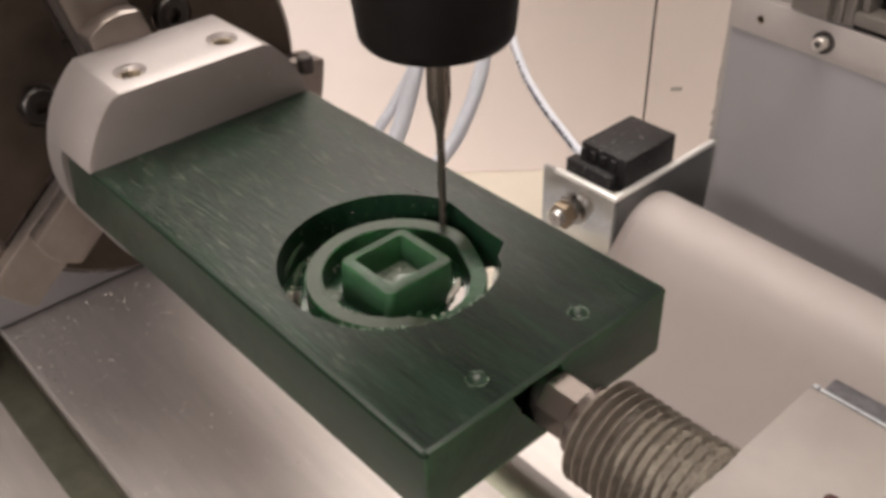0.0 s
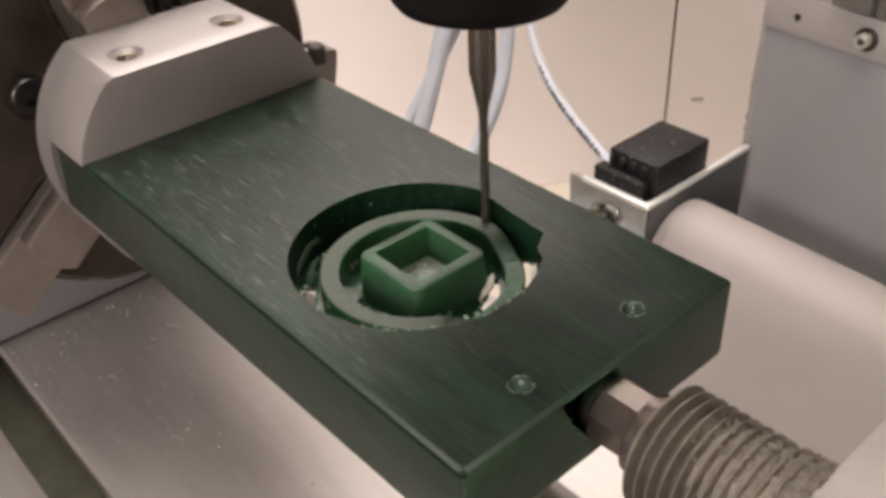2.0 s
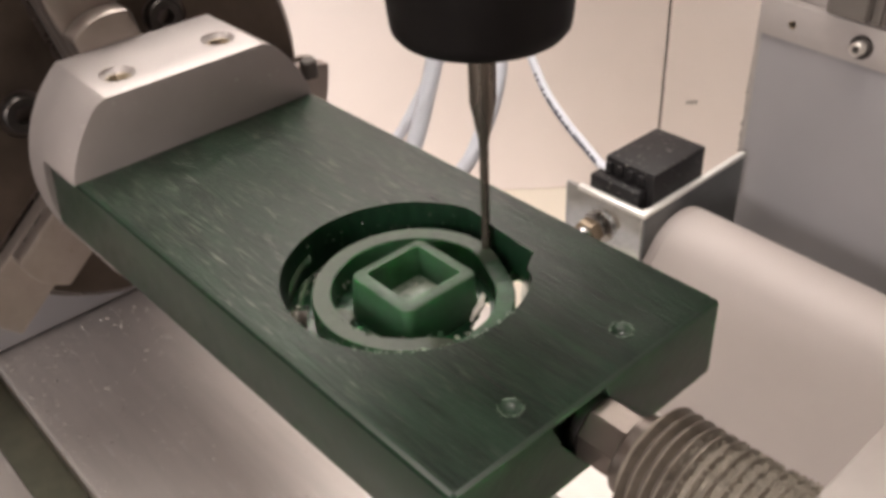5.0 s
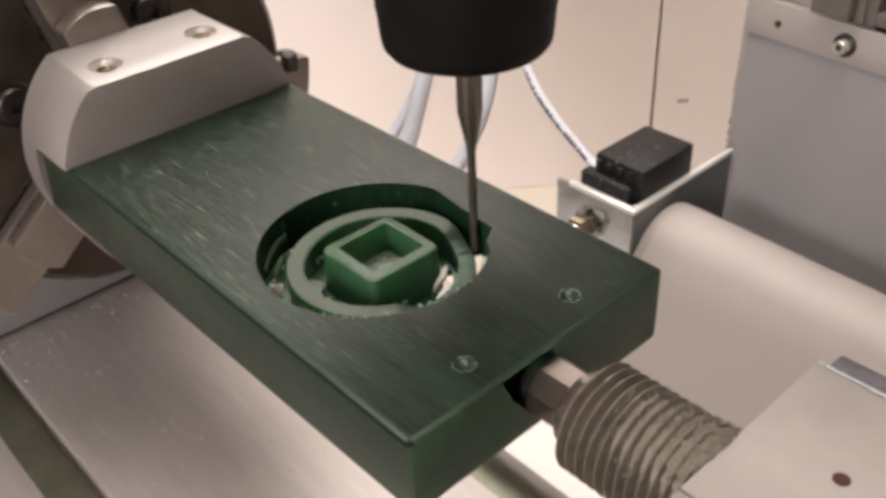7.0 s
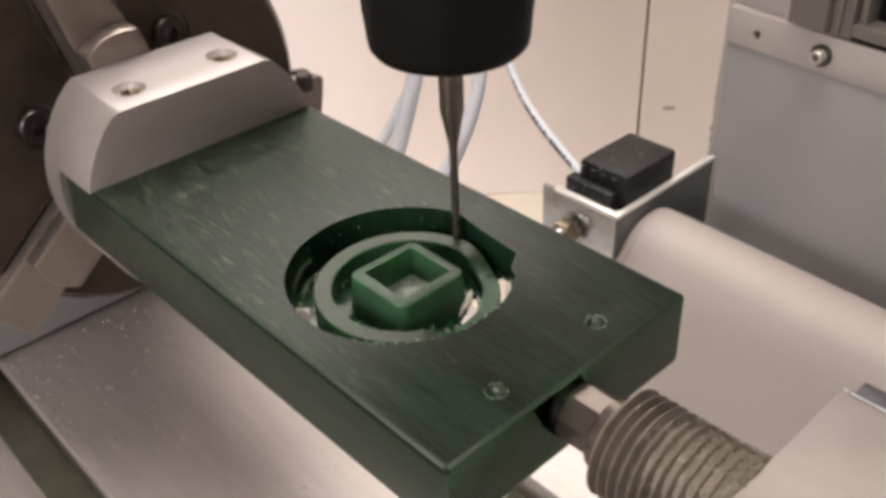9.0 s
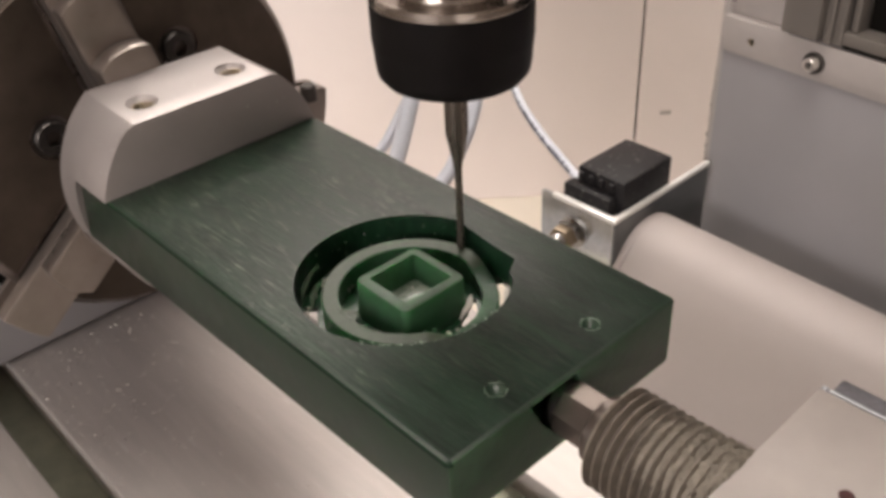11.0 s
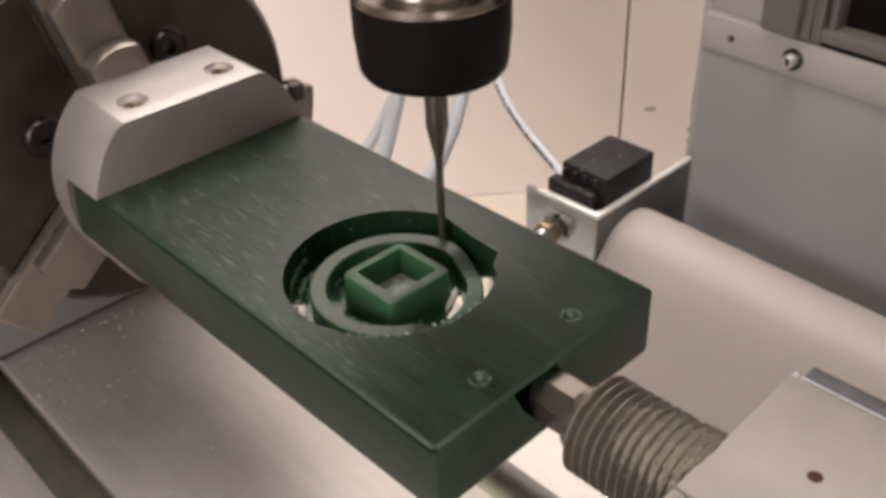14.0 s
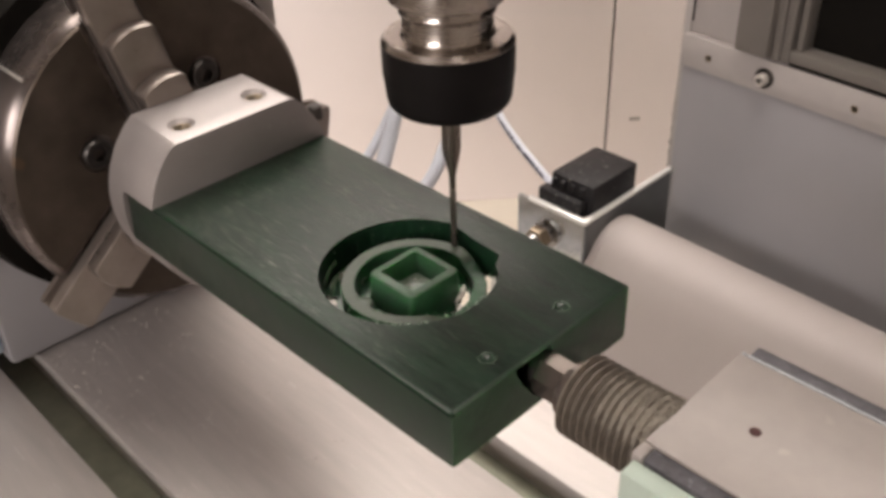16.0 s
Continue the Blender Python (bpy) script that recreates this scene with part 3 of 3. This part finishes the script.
def build_chuck():
    c = thing("lathe_chuck", (-30, AX_Y, AX_Z), "worn steel three-jaw chuck with oily brown face", "chuck")
    holes = []
    for a in (54, 161, 277):
        y, z = AX_Y + 15.8 * math.cos(radians(a)), AX_Z + 15.8 * math.sin(radians(a))
        holes.append(lathe([(3.6, -30), (3.6, -20)], (0, y, z), "x", 28))
    for a in JAWS:
        b = box(-28.5, -20, 4, 40, -5.6, 5.6)
        b.transform(Matrix.Translation((0, AX_Y, AX_Z)) @ Matrix.Rotation(radians(a), 4, "X"))
        holes.append(b)
    disc = lathe([(31, -37), (32.3, -36.4), (32.3, -26.4), (30.9, -24.6), (9, -24.6), (8.4, -25.4)], (0, AX_Y, AX_Z), "x", 96)
    part("disc", carve(disc, *holes), [CHUCK], c, "oily brown chuck face")
    part("rim", lathe([(32.4, -36.6), (32.6, -36.3), (32.6, -26.7), (31.9, -25.6), (31.2, -25.0)], (0, AX_Y, AX_Z), "x", 96), CHUCK_RIM, c, "bright turned rim")
    for a in (54, 161, 277):
        y, z = AX_Y + 15.8 * math.cos(radians(a)), AX_Z + 15.8 * math.sin(radians(a))
        part("socket_screw", carve(lathe([(2.9, -30), (2.9, -24.2), (2.6, -23.8)], (0, y, z), "x", 28), lathe([(1.4, -27), (1.4, -20)], (0, y, z), "x", 6)), DULL, c, "oil-dulled steel socket-head screw")
    part("jaw_screw", lathe([(1.5, -1.5), (1.5, 1.2), (1.2, 1.5)], (-19.5, AX_Y + 30.5, AX_Z + 4.6 - 5.8), "z", 16), DULL, c, "small steel jaw screw")
    # flat dark disc: the key hole's shade as colour
    part("rim_hole", lathe([(1.7, -0.4), (1.7, 0.25)], (-31, AX_Y - 32.4 * math.cos(radians(18)), AX_Z + 32.4 * math.sin(radians(18))), "y", 20), DARK, c, "dark key hole in the rim")
    # thin bright box added in place of a reflection across the rim
    rim_glint = box(-36.2, -25.6, 32.35, 32.72, -0.3, 0.3, 0.1)
    rim_glint.transform(Matrix.Translation((0, AX_Y, AX_Z)) @ Matrix.Rotation(radians(137), 4, "X"))
    part("rim_reflection", rim_glint, ALU, c, "bright strip standing in for the rim's reflection")
    for a in JAWS:
        jaw(a, {103: 39.5, 220: 38.2, 348: 36.5}[a], c)
    CARRIED.append(c)


def jaw(angle, reach, parent):
    """Three tiers, each ending outwards in an arc; the nose is rounded and the sides are grooved."""
    turn = Matrix.Translation((0, AX_Y, AX_Z)) @ Matrix.Rotation(radians(angle), 4, "X")
    top_of = parent
    for name, r0, r1, low, top, w, bow in (("jaw", 10.2, reach, -28.5, -22.0, 4.65, 0.25), ("step", 9.4, 28.4, -22.0, -18.5, 4.60, 1.3), ("step", 8.6, 19.6, -18.5, -14.5, 4.55, 1.3)):
        outer = [(r1 - bow * (k / 6) ** 2, w * k / 6) for k in range(-6, 7)]
        inner = [(r0 + 1.6 * (k / 4) ** 2, w * k / 4) for k in range(4, -5, -1)]
        bm = prism(outer + inner, low, top, "x", 0.45)
        if name == "jaw":
            bm = carve(bm, box(-26.8, -24.6, 0, 60, 3.3, 9), box(-26.8, -24.6, 0, 60, -9, -3.3))
        bm.transform(turn)
        bmesh.ops.recalc_face_normals(bm, faces=bm.faces)
        ob = part(name, bm, JAW, top_of, "stepped ground-steel jaw" if name == "jaw" else "")
        top_of = ob if name == "jaw" else top_of


def build_fixture():
    f = thing("clamp_fixture", (-7, AX_Y, AX_Z), "round milled aluminium clamp block with two threaded holes", "clamp")
    r, top = 18.9, 10.3
    a0 = math.asin((top - AX_Z) / r)
    prof = [(AX_Y + r * math.cos(a), AX_Z + r * math.sin(a)) for a in np.linspace(math.pi - a0, 2 * math.pi + a0, 60)]
    body = prism(prof, -14.7, 0, "x", 0.16)
    for v in body.verts:
        if v.co.z > 9.5:
            v.co.z -= 0.55 * (v.co.x + 14.7) / 14.7
    holes = [lathe([(1.75, 3), (1.75, top - 0.95), (2.35, top - 0.4), (2.35, top + 3)], (x, y, 0), "z", 28) for x, y in ((-5.4, 10.6), (-5.9, 25.8))]
    slot = box(-9.5, 5, -10, 50, -9.8, 0.02)
    part("body", carve(body, slot, *holes), ALU_TOP, f)
    for x, y in ((-5.4, 10.6), (-5.9, 25.8)):
        rows = []
        for k in range(12):
            rows += [(1.72, 4 + 0.5 * k), (1.45, 4.25 + 0.5 * k)]
        tube = carve(lathe([(1.9, 3.8), (1.9, top - 0.97)], (x, y, 0), "z", 24), lathe([(1.4, 3)] + [(q[0] - 0.1, q[1]) for q in rows] + [(1.6, top + 1)], (x, y, 0), "z", 24))
        part("thread", tube, BRASSY, f, "brassy thread insert")
    # dark discs paint the shade at the bottom of the threaded holes
    for x, y in ((-5.4, 10.6), (-5.9, 25.8)):
        part("hole_bottom", lathe([(1.25, 4.6), (1.25, 4.9)], (x, y, 0), "z", 24), DARK, f, "dark bottom of the threaded hole")
    part("stem", lathe([(9.5, -25), (9.5, -14.6)], (0, AX_Y, AX_Z), "x", 40), ALU, f)
    CARRIED.append(f)


def crumb(rng, x, y, z, size):
    """A small irregular chip."""
    bm = bmesh.new()
    bmesh.ops.create_icosphere(bm, subdivisions=1, radius=size)
    for v in bm.verts:
        v.co *= rng.uniform(0.6, 1.3)
    bm.transform(Matrix.Translation((x, y, z)) @ Euler([rng.uniform(0, 6) for _ in range(3)]).to_matrix().to_4x4() @ Matrix.Diagonal((1.5, 0.8, 0.45, 1)))
    return bm


def curl(r0, r1, a0, a1, z):
    """A thin bent strip that lies in a channel, thicker in its middle."""
    bm = bmesh.new()
    rows = []
    for k in range(13):
        f = k / 12
        a, w = radians(a0 + (a1 - a0) * f), math.sin(math.pi * (0.08 + 0.84 * f))
        mid, half, up = (r0 + r1) / 2, (r1 - r0) / 2 * w, z + 0.5 * w + 0.15 * math.sin(9 * f)
        rows.append([bm.verts.new((CX + r * math.cos(a), CY + r * math.sin(a), h)) for r, h in
                     ((mid - half, up), (mid, up + 0.25), (mid + half, up + 0.1), (mid + half, up - 0.3), (mid - half, up - 0.4))])
    for p, q in zip(rows, rows[1:]):
        for i in range(5):
            bm.faces.new((p[i], p[(i + 1) % 5], q[(i + 1) % 5], q[i]))
    bm.faces.new(rows[0][::-1])
    bm.faces.new(rows[-1])
    bmesh.ops.recalc_face_normals(bm, faces=bm.faces)
    return bm


def arc_slit(r0, r1, a0, a1):
    """A cutter for an opening right through the pocket's thin floor."""
    out = [(CX + r1 * math.cos(radians(a)), CY + r1 * math.sin(radians(a))) for a in np.linspace(a0, a1, 14)]
    back = [(CX + r0 * math.cos(radians(a)), CY + r0 * math.sin(radians(a))) for a in np.linspace(a1, a0, 14)]
    return prism(out + back, -8, -4.5)


def pocket_outline():
    pts = []
    r = 13.45
    for k in range(96):
        a = 2 * math.pi * k / 96
        x, y = CX + r * math.cos(a), CY + r * math.sin(a)
        if y > 26.2 and x > CX - 3.9:
            continue
        pts.append((x, y))
    # straight last cut along the back, ending in a square corner
    i = next(j for j, p in enumerate(pts) if p[0] < CX - 3.8 and p[1] > 26)
    return pts[:i] + [(52.4, 26.6), (50.9, 29.1), (45.0, 29.6), (40.0, 30.35)] + pts[i:]


def build_slab():
    s = thing("wax_block", (30, 18, -9.5), "green carving-wax slab with a milled round pocket", "wax block")
    body = box(-9.4, 69.8, 0, 36.2, -9.65, 0, 0.6)
    for v in body.verts:
        if v.co.y < 4 and v.co.z < -5:
            v.co.y -= 0.85 * (69.8 - v.co.x) / 79.2
    cut = prism(pocket_outline(), -5.4, 3)
    dents = [lathe([(0.02, -0.55), (0.6, -0.45), (1.2, 0.1), (1.2, 1)], (x, y, 0), "z", 20) for x, y in ((65.7, 10.6), (65.8, 25.6))]
    centre = prism([(11.4, -0.35), (18.6, -0.35), (19.8, -3.0), (19.8, -7.4), (15.4, -7.0), (12.8, -3.4)], 67.2, 72, "x")
    hollow = lathe([(16.2, -12), (16.2, -6.2)], (CX, CY, 0), "z", 72)
    slits = [arc_slit(r0, r1, a0, a1) for r0, r1, a0, a1 in ((11.4, 13.7, 28, 72), (11.2, 13.2, 222, 246), (7.4, 8.9, 18, 58), (6.9, 8.6, 232, 256))]
    bm = carve(body, cut, *dents, centre, hollow, *slits)
    for f in bm.faces:
        n, c = f.normal, f.calc_center_median()
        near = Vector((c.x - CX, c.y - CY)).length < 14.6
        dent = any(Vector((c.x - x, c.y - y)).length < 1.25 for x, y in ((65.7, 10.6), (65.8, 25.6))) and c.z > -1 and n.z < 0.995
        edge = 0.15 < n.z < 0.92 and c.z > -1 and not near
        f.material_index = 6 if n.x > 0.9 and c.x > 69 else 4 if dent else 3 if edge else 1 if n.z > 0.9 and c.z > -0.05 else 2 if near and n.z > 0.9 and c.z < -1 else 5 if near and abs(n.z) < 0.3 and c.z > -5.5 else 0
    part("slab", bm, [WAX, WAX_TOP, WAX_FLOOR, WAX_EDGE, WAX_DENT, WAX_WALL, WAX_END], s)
    # the cutter has already lowered one side of the ring
    rng = random.Random(6)
    ring = bmesh.new()
    rows = []
    for k in range(120):
        a = 3 * k - 180
        f = max(0.0, min(1.0, (a + 32) / 26, (92 - a) / 26))
        low = 1.5 * f * f * (3 - 2 * f) + f * rng.uniform(-0.1, 0.1)
        wob = rng.uniform(-0.05, 0.05)
        rows.append([ring.verts.new((CX + 0.4 + r * math.cos(radians(a)), CY + 0.5 + r * math.sin(radians(a)), z)) for r, z in
                     ((8.85 + wob, -6.2), (8.85 + wob, -2.3 - low), (8.98 + wob, -2.15 - low), (10.85, -2.15 - low), (11.0, -2.35 - low), (11.0, -6.2))])
    for k in range(120):
        p, q = rows[k], rows[(k + 1) % 120]
        for i in range(6):
            f = ring.faces.new((p[i], p[(i + 1) % 6], q[(i + 1) % 6], q[i]))
            f.material_index = 0 if i == 2 and not -16 < 3 * k - 180 < 78 else 1
    bmesh.ops.recalc_face_normals(ring, faces=ring.faces)
    part("ring_band", ring, [WAX_RING, WAX_CUT_DARK], s, "half-milled green wax ring")
    # square core: soft corners, walls leaning out towards the foot
    outer = []
    for cx, cy, a0 in ((48.1, 21.4, 0), (40.75, 21.4, 90), (40.75, 13.65, 180), (48.1, 13.65, 270)):
        outer += [(cx + 1.1 * math.cos(radians(a0 + k)), cy + 1.1 * math.sin(radians(a0 + k))) for k in (0, 18, 36, 54, 72, 90)]
    sq = prism(outer, -6.2, -0.1, "z", 0.28)
    for v in sq.verts:
        k = 1 + 0.075 * max(0.0, min(1.0, (-1.5 - v.co.z) / 4.0)) ** 1.5
        v.co.x, v.co.y = 44.4 + (v.co.x - 44.4) * k, 17.5 + (v.co.y - 17.5) * k
    sq = carve(sq, box(40.75, 47.85, 14.0, 21.3, -4.05, 3, 0.4))
    for f in sq.faces:
        f.material_index = 0 if f.normal.z < 0.9 else 1 if f.calc_center_median().z < -3 else 2
    part("square_boss", sq, [WAX_CUT, WAX_GLINT, WAX_RIM], s, "bright green hollow square core")
    rng = random.Random(4)
    for x, y in ((65.7, 10.6), (65.8, 25.6)):
        bits = []
        for k in range(34):
            a = 2 * math.pi * k / 34
            if 0.5 + 0.5 * math.sin(3 * a + x + y) > 0.12:
                r = 1.12 + rng.uniform(-0.06, 0.06)
                bits.append(crumb(rng, x + r * math.cos(a), y + r * math.sin(a), 0.02, rng.uniform(0.06, 0.13)))
        tagged(part("torn_rim", merge(*bits), TORN, s, "pale torn wax rim of a drilled mark"), kind="stuff")
    bits = []
    for k in range(46):
        a = rng.uniform(math.radians(285), math.radians(372))
        r = 13.4 + rng.uniform(-0.2, 0.25)
        bits.append(crumb(rng, CX + r * math.cos(a), CY + r * math.sin(a), 0.03, rng.uniform(0.06, 0.2)))
    tagged(part("rim_burr", merge(*bits), TORN, s, "ragged wax burr along the pocket edge"), kind="stuff")
    # ragged leftovers on the ring's edges and round the foot of the square core
    bits = []
    for k in range(45):
        a, r = radians(rng.uniform(245, 328)), rng.choice((10.95, 8.75)) + rng.uniform(-0.25, 0.25)
        bits.append(crumb(rng, CX + r * math.cos(a), CY + r * math.sin(a), -2.15, rng.uniform(0.08, 0.2)))
    tagged(part("ragged_burr", merge(*bits), WAX_RING, s, "ragged burr along the wax ring"), kind="stuff")
    # a stub of the ring that the cutter left beside the core
    stub = prism([(CX + r * math.cos(radians(a)), CY + r * math.sin(radians(a))) for r, a in ((9.3, 246), (9.2, 262), (8.3, 272), (6.9, 268), (6.6, 258), (7.6, 250))], -6.0, -2.6, "z", 0.3)
    part("ring_stub", stub, WAX_RING, s, "leftover stub of green wax")
    bits = []
    for k in range(60):
        a, r, z = radians(rng.uniform(262, 345)), rng.uniform(7.2, 8.8), rng.uniform(-5.2, -3.4)
        bits.append(crumb(rng, CX + r * math.cos(a), CY + r * math.sin(a), z, rng.uniform(0.15, 0.7)))
    tagged(part("crumb_litter", merge(*bits), WAX_CUT, s, "green wax crumbs round the square core"), kind="stuff")
    bits = []
    for k in range(40):
        a = radians(rng.uniform(75, 200))
        bits.append(crumb(rng, CX + 13.4 * math.cos(a), CY + 13.4 * math.sin(a), rng.uniform(-4.5, -0.8), rng.uniform(0.08, 0.26)))
    tagged(part("wall_specks", merge(*bits), WAX_RING, s, "pale wax specks on the pocket wall"), kind="stuff")
    # the pale strips are added in place of bright crescents of reflection
    for r0, r1, a0, a1, z, m in ((12.2, 13.2, 30, 52, -3.4, SHAVING_GLINT), (7.7, 8.5, 14, 46, -3.7, SHAVING_GLINT), (11.4, 11.9, 208, 236, -3.8, WAX_RING), (12.5, 12.8, 200, 232, -2.6, WAX_RING)):
        part("channel_strip", curl(r0, r1, a0, a1, z), m, s, "pale strip standing in for a bright crescent" if m is SHAVING_GLINT else "thin green strand of cut wax")
    bits = []
    for k in range(26):
        a = rng.choice((rng.uniform(-0.6, 0.35), rng.uniform(3.3, 4.1)))
        r = rng.choice((12.3, 12.4, 8.4))
        bits.append(crumb(rng, CX + r * math.cos(a), CY + r * math.sin(a), -5.2, rng.uniform(0.15, 0.5)))
    # crumbs added as stand-ins for glints in the channels and on the core floor
    for a, r, z in ((-20, 8.2, -4.6), (-12, 8.1, -4.2), (-3, 8.3, -4.4), (8, 8.2, -4.8), (196, 8.3, -4.8), (204, 8.1, -4.4), (200, 12.4, -4.6), (212, 12.2, -4.4), (216, 12.5, -4.7)):
        bits.append(crumb(rng, CX + r * math.cos(radians(a)), CY + r * math.sin(radians(a)), z, rng.uniform(0.2, 0.34)))
    for x, y, q in ((46.9, 14.7, 0.75), (46.2, 14.5, 0.5), (47.3, 15.6, 0.45), (42.2, 19.6, 0.3), (44.8, 20.3, 0.35)):
        bits.append(crumb(rng, x, y, -3.95, q))
    tagged(part("shavings_and_glints", merge(*bits), SHAVING_GLINT, s, "pale wax crumbs, some standing in for glints"), kind="stuff")
    CARRIED.append(s)


def build_tailstock():
    t = thing("tailstock", (100, 20, TABLE_Z), "grey-beige tailstock block with a threaded steel centre", "tailstock")
    part("centre_point", lathe([(0.5, 66.2), (2.2, 67.9), (3.0, 68.6), (3.0, 69.6)], (0, AX_Y, AX_Z), "x", 32), DULL, t, "oil-dark centre point")
    part("hex_collar", lathe([(2.9, 69.5), (3.3, 69.9), (3.3, 74.2)], (0, AX_Y, AX_Z), "x", 8, Matrix(AXES["x"]) @ Matrix.Rotation(radians(22), 4, "Z")), COLLAR, t, "bright faceted steel collar", smooth=False)
    part("collar_ring", lathe([(3.7, 74.0), (3.95, 74.2), (3.95, 75.2), (4.6, 75.5)], (0, AX_Y, AX_Z), "x", 40), COLLAR, t, "bright turned ring")
    prof = [(4.4, 75.4), (5.0, 75.6)]
    x = 75.8
    while x < 89:
        prof += [(5.0, x), (5.65, x + 0.26), (5.88, x + 0.38), (5.88, x + 0.52), (5.65, x + 0.64), (5.0, x + 0.88)]
        x += 1.12
    sleeve = lathe(prof, (0, AX_Y, AX_Z), "x", 48)
    # faces near the root radius take the darker tone that paints their shade
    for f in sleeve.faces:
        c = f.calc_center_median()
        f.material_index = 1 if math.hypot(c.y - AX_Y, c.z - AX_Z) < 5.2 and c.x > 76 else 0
    part("threaded_sleeve", sleeve, [THREAD, THREAD_ROOT], t, "dirty threaded steel sleeve")
    rng = random.Random(21)
    grit = []
    for k in range(1900):
        # the dirt lies thickest on top, beside the block
        a, x = radians(rng.gauss(95, 32)), 89.6 - 10 * rng.random() ** 1.3
        thick = 0.95 * max(0.0, (x - 78) / 12) * max(0.0, math.sin(a))
        r = 5.55 + thick * rng.random() ** 0.5
        grit.append(crumb(rng, x, AX_Y + r * math.cos(a), AX_Z + r * math.sin(a), rng.uniform(0.04, 0.13)))
    tagged(part("grit", merge(*grit), GRIT, t, "dry yellowish grit caked in the thread"), kind="stuff")
    # a lumpy crust of the same dirt, thickest beside the block
    crust = bmesh.new()
    outer, inner = [], []
    for i in range(40):
        x = 80.5 + 9.0 * i / 39
        outer.append([])
        inner.append([])
        for k in range(44):
            a = radians(20 + 140 * k / 43)
            lump = noise.noise((x * 1.3, 7 * a, 2.0)) + 0.6 * noise.noise((x * 3.1, 17 * a, 5.0))
            edge = min(1.0, k / 9, (43 - k) / 9)
            r = 4.9 + (0.25 + 0.75 * i / 39) * edge * (0.85 + 0.5 * lump)
            outer[-1].append(crust.verts.new((x, AX_Y + r * math.cos(a), AX_Z + r * math.sin(a))))
            inner[-1].append(crust.verts.new((x, AX_Y + 4.6 * math.cos(a), AX_Z + 4.6 * math.sin(a))))
    for i in range(39):
        for k in range(43):
            crust.faces.new((outer[i][k], outer[i][k + 1], outer[i + 1][k + 1], outer[i + 1][k]))
            crust.faces.new((inner[i][k], inner[i + 1][k], inner[i + 1][k + 1], inner[i][k + 1]))
        for k in (0, 43):
            crust.faces.new((outer[i][k], outer[i + 1][k], inner[i + 1][k], inner[i][k]))
    for i in (0, 39):
        for k in range(43):
            crust.faces.new((outer[i][k], inner[i][k], inner[i][k + 1], outer[i][k + 1]))
    bmesh.ops.recalc_face_normals(crust, faces=crust.faces)
    part("dirt_crust", crust, GRIT, t, "dry yellowish dirt crust on the thread")
    part("block", box(89.3, 150, 11.75, 32.6, -60, 1.15, 0.4), TAIL, t)
    part("corner_lug", box(89.3, 90.8, 9.2, 11.7, -60, 1.05, 0.35), TAIL, t)
    part("corner_lug", box(89.3, 90.1, 32.65, 33.4, -60, 1.05, 0.3), WORN_EDGE, t, "bare worn corner")
    part("worn_edge", box(90.2, 150, 32.64, 33.05, -20, 1.1, 0.1), WORN_EDGE, t, "bare worn edge")
    part("strip", box(90.3, 150, 33.1, 35.5, -60, 0.95, 0.3), STRIP, t, "pitted dark steel strip")
    part("strip", box(90.9, 150, 9.3, 11.65, -60, 0.95, 0.3), STRIP, t, "pitted dark steel strip")
    part("side_plate", box(89.9, 150, 6.4, 9.1, -60, 0.5, 0.3), PALE_GREEN, t, "pale green painted side plate")
    part("drilled_hole", lathe([(0.72, 0.9), (0.72, 1.19)], (97.9, 21.4, 0), "z", 20), RUST_HOLE, t, "small rusty hole")
    part("foot", box(89, 150, 0, 43, TABLE_Z, -58, 1), BEIGE, t)
    CARRIED.append(t)


# ---------------------------------------------------------------- the spindle, drawn round the origin with its nut's face at height 0
SPIN_X, SPIN_Y = 48.4, 28.6


def build_spindle():
    s = thing("milling_spindle", (SPIN_X, SPIN_Y, 22.3), "milling spindle with black collet nut and slim cutter", "spindle")
    o = (SPIN_X, SPIN_Y, 22.3)
    part("collet_nut", lathe([(1.6, 0.5), (4.0, 0.4), (6.8, 0.0), (8.3, 0.3), (8.85, 1.0), (9.0, 2.0), (9.2, 4.6), (9.3, 5.0), (9.3, 9.5)], o, "z", 72), BLACK_NUT, s, "black collet nut")
    part("nut_rim", lathe([(9.3, 9.5), (9.3, 9.7), (8.75, 10.35), (7.3, 10.6), (6.2, 10.6)], o, "z", 72), STEEL, s, "bright chamfered rim")
    part("neck", lathe([(6.9, 10.3), (6.4, 10.9), (6.3, 11.6), (6.3, 13.3), (6.6, 13.6), (6.7, 13.9), (6.5, 14.2), (6.5, 14.8), (7.0, 15.2), (7.9, 15.5), (8.0, 15.8), (8.0, 19.5), (7.6, 20.2), (7.6, 70)], o, "z", 72), STEEL, s, "turned steel spindle nose")
    part("cutter", lathe([(0.42, -26.0), (0.5, -25.6), (0.5, -12.6), (0.62, -11.6), (1.42, -7.4), (1.42, 1.0)], o, "z", 32), CUTTER, s, "slim steel end mill")
    part("head", box(SPIN_X - 30, SPIN_X + 30, SPIN_Y - 30, SPIN_Y + 60, 92, 190, 3), GREY, s, "grey spindle head")
    return s


build_room()
build_backdrop()
build_panel()
build_tube()
build_sensor()
build_cables()
build_table()
build_headstock()
build_chuck()
build_fixture()
build_slab()
build_tailstock()
spindle = build_spindle()


def motions():
    for ob in CARRIED:
        x, y, z = ob.location
        walk(ob, [(t, pose(x + dx, y, z)) for t, dx in TABLE])
    walk(spindle, [(t, pose(SPIN_X * U, SPIN_Y * U, z)) for t, z in SPINDLE])


motions()
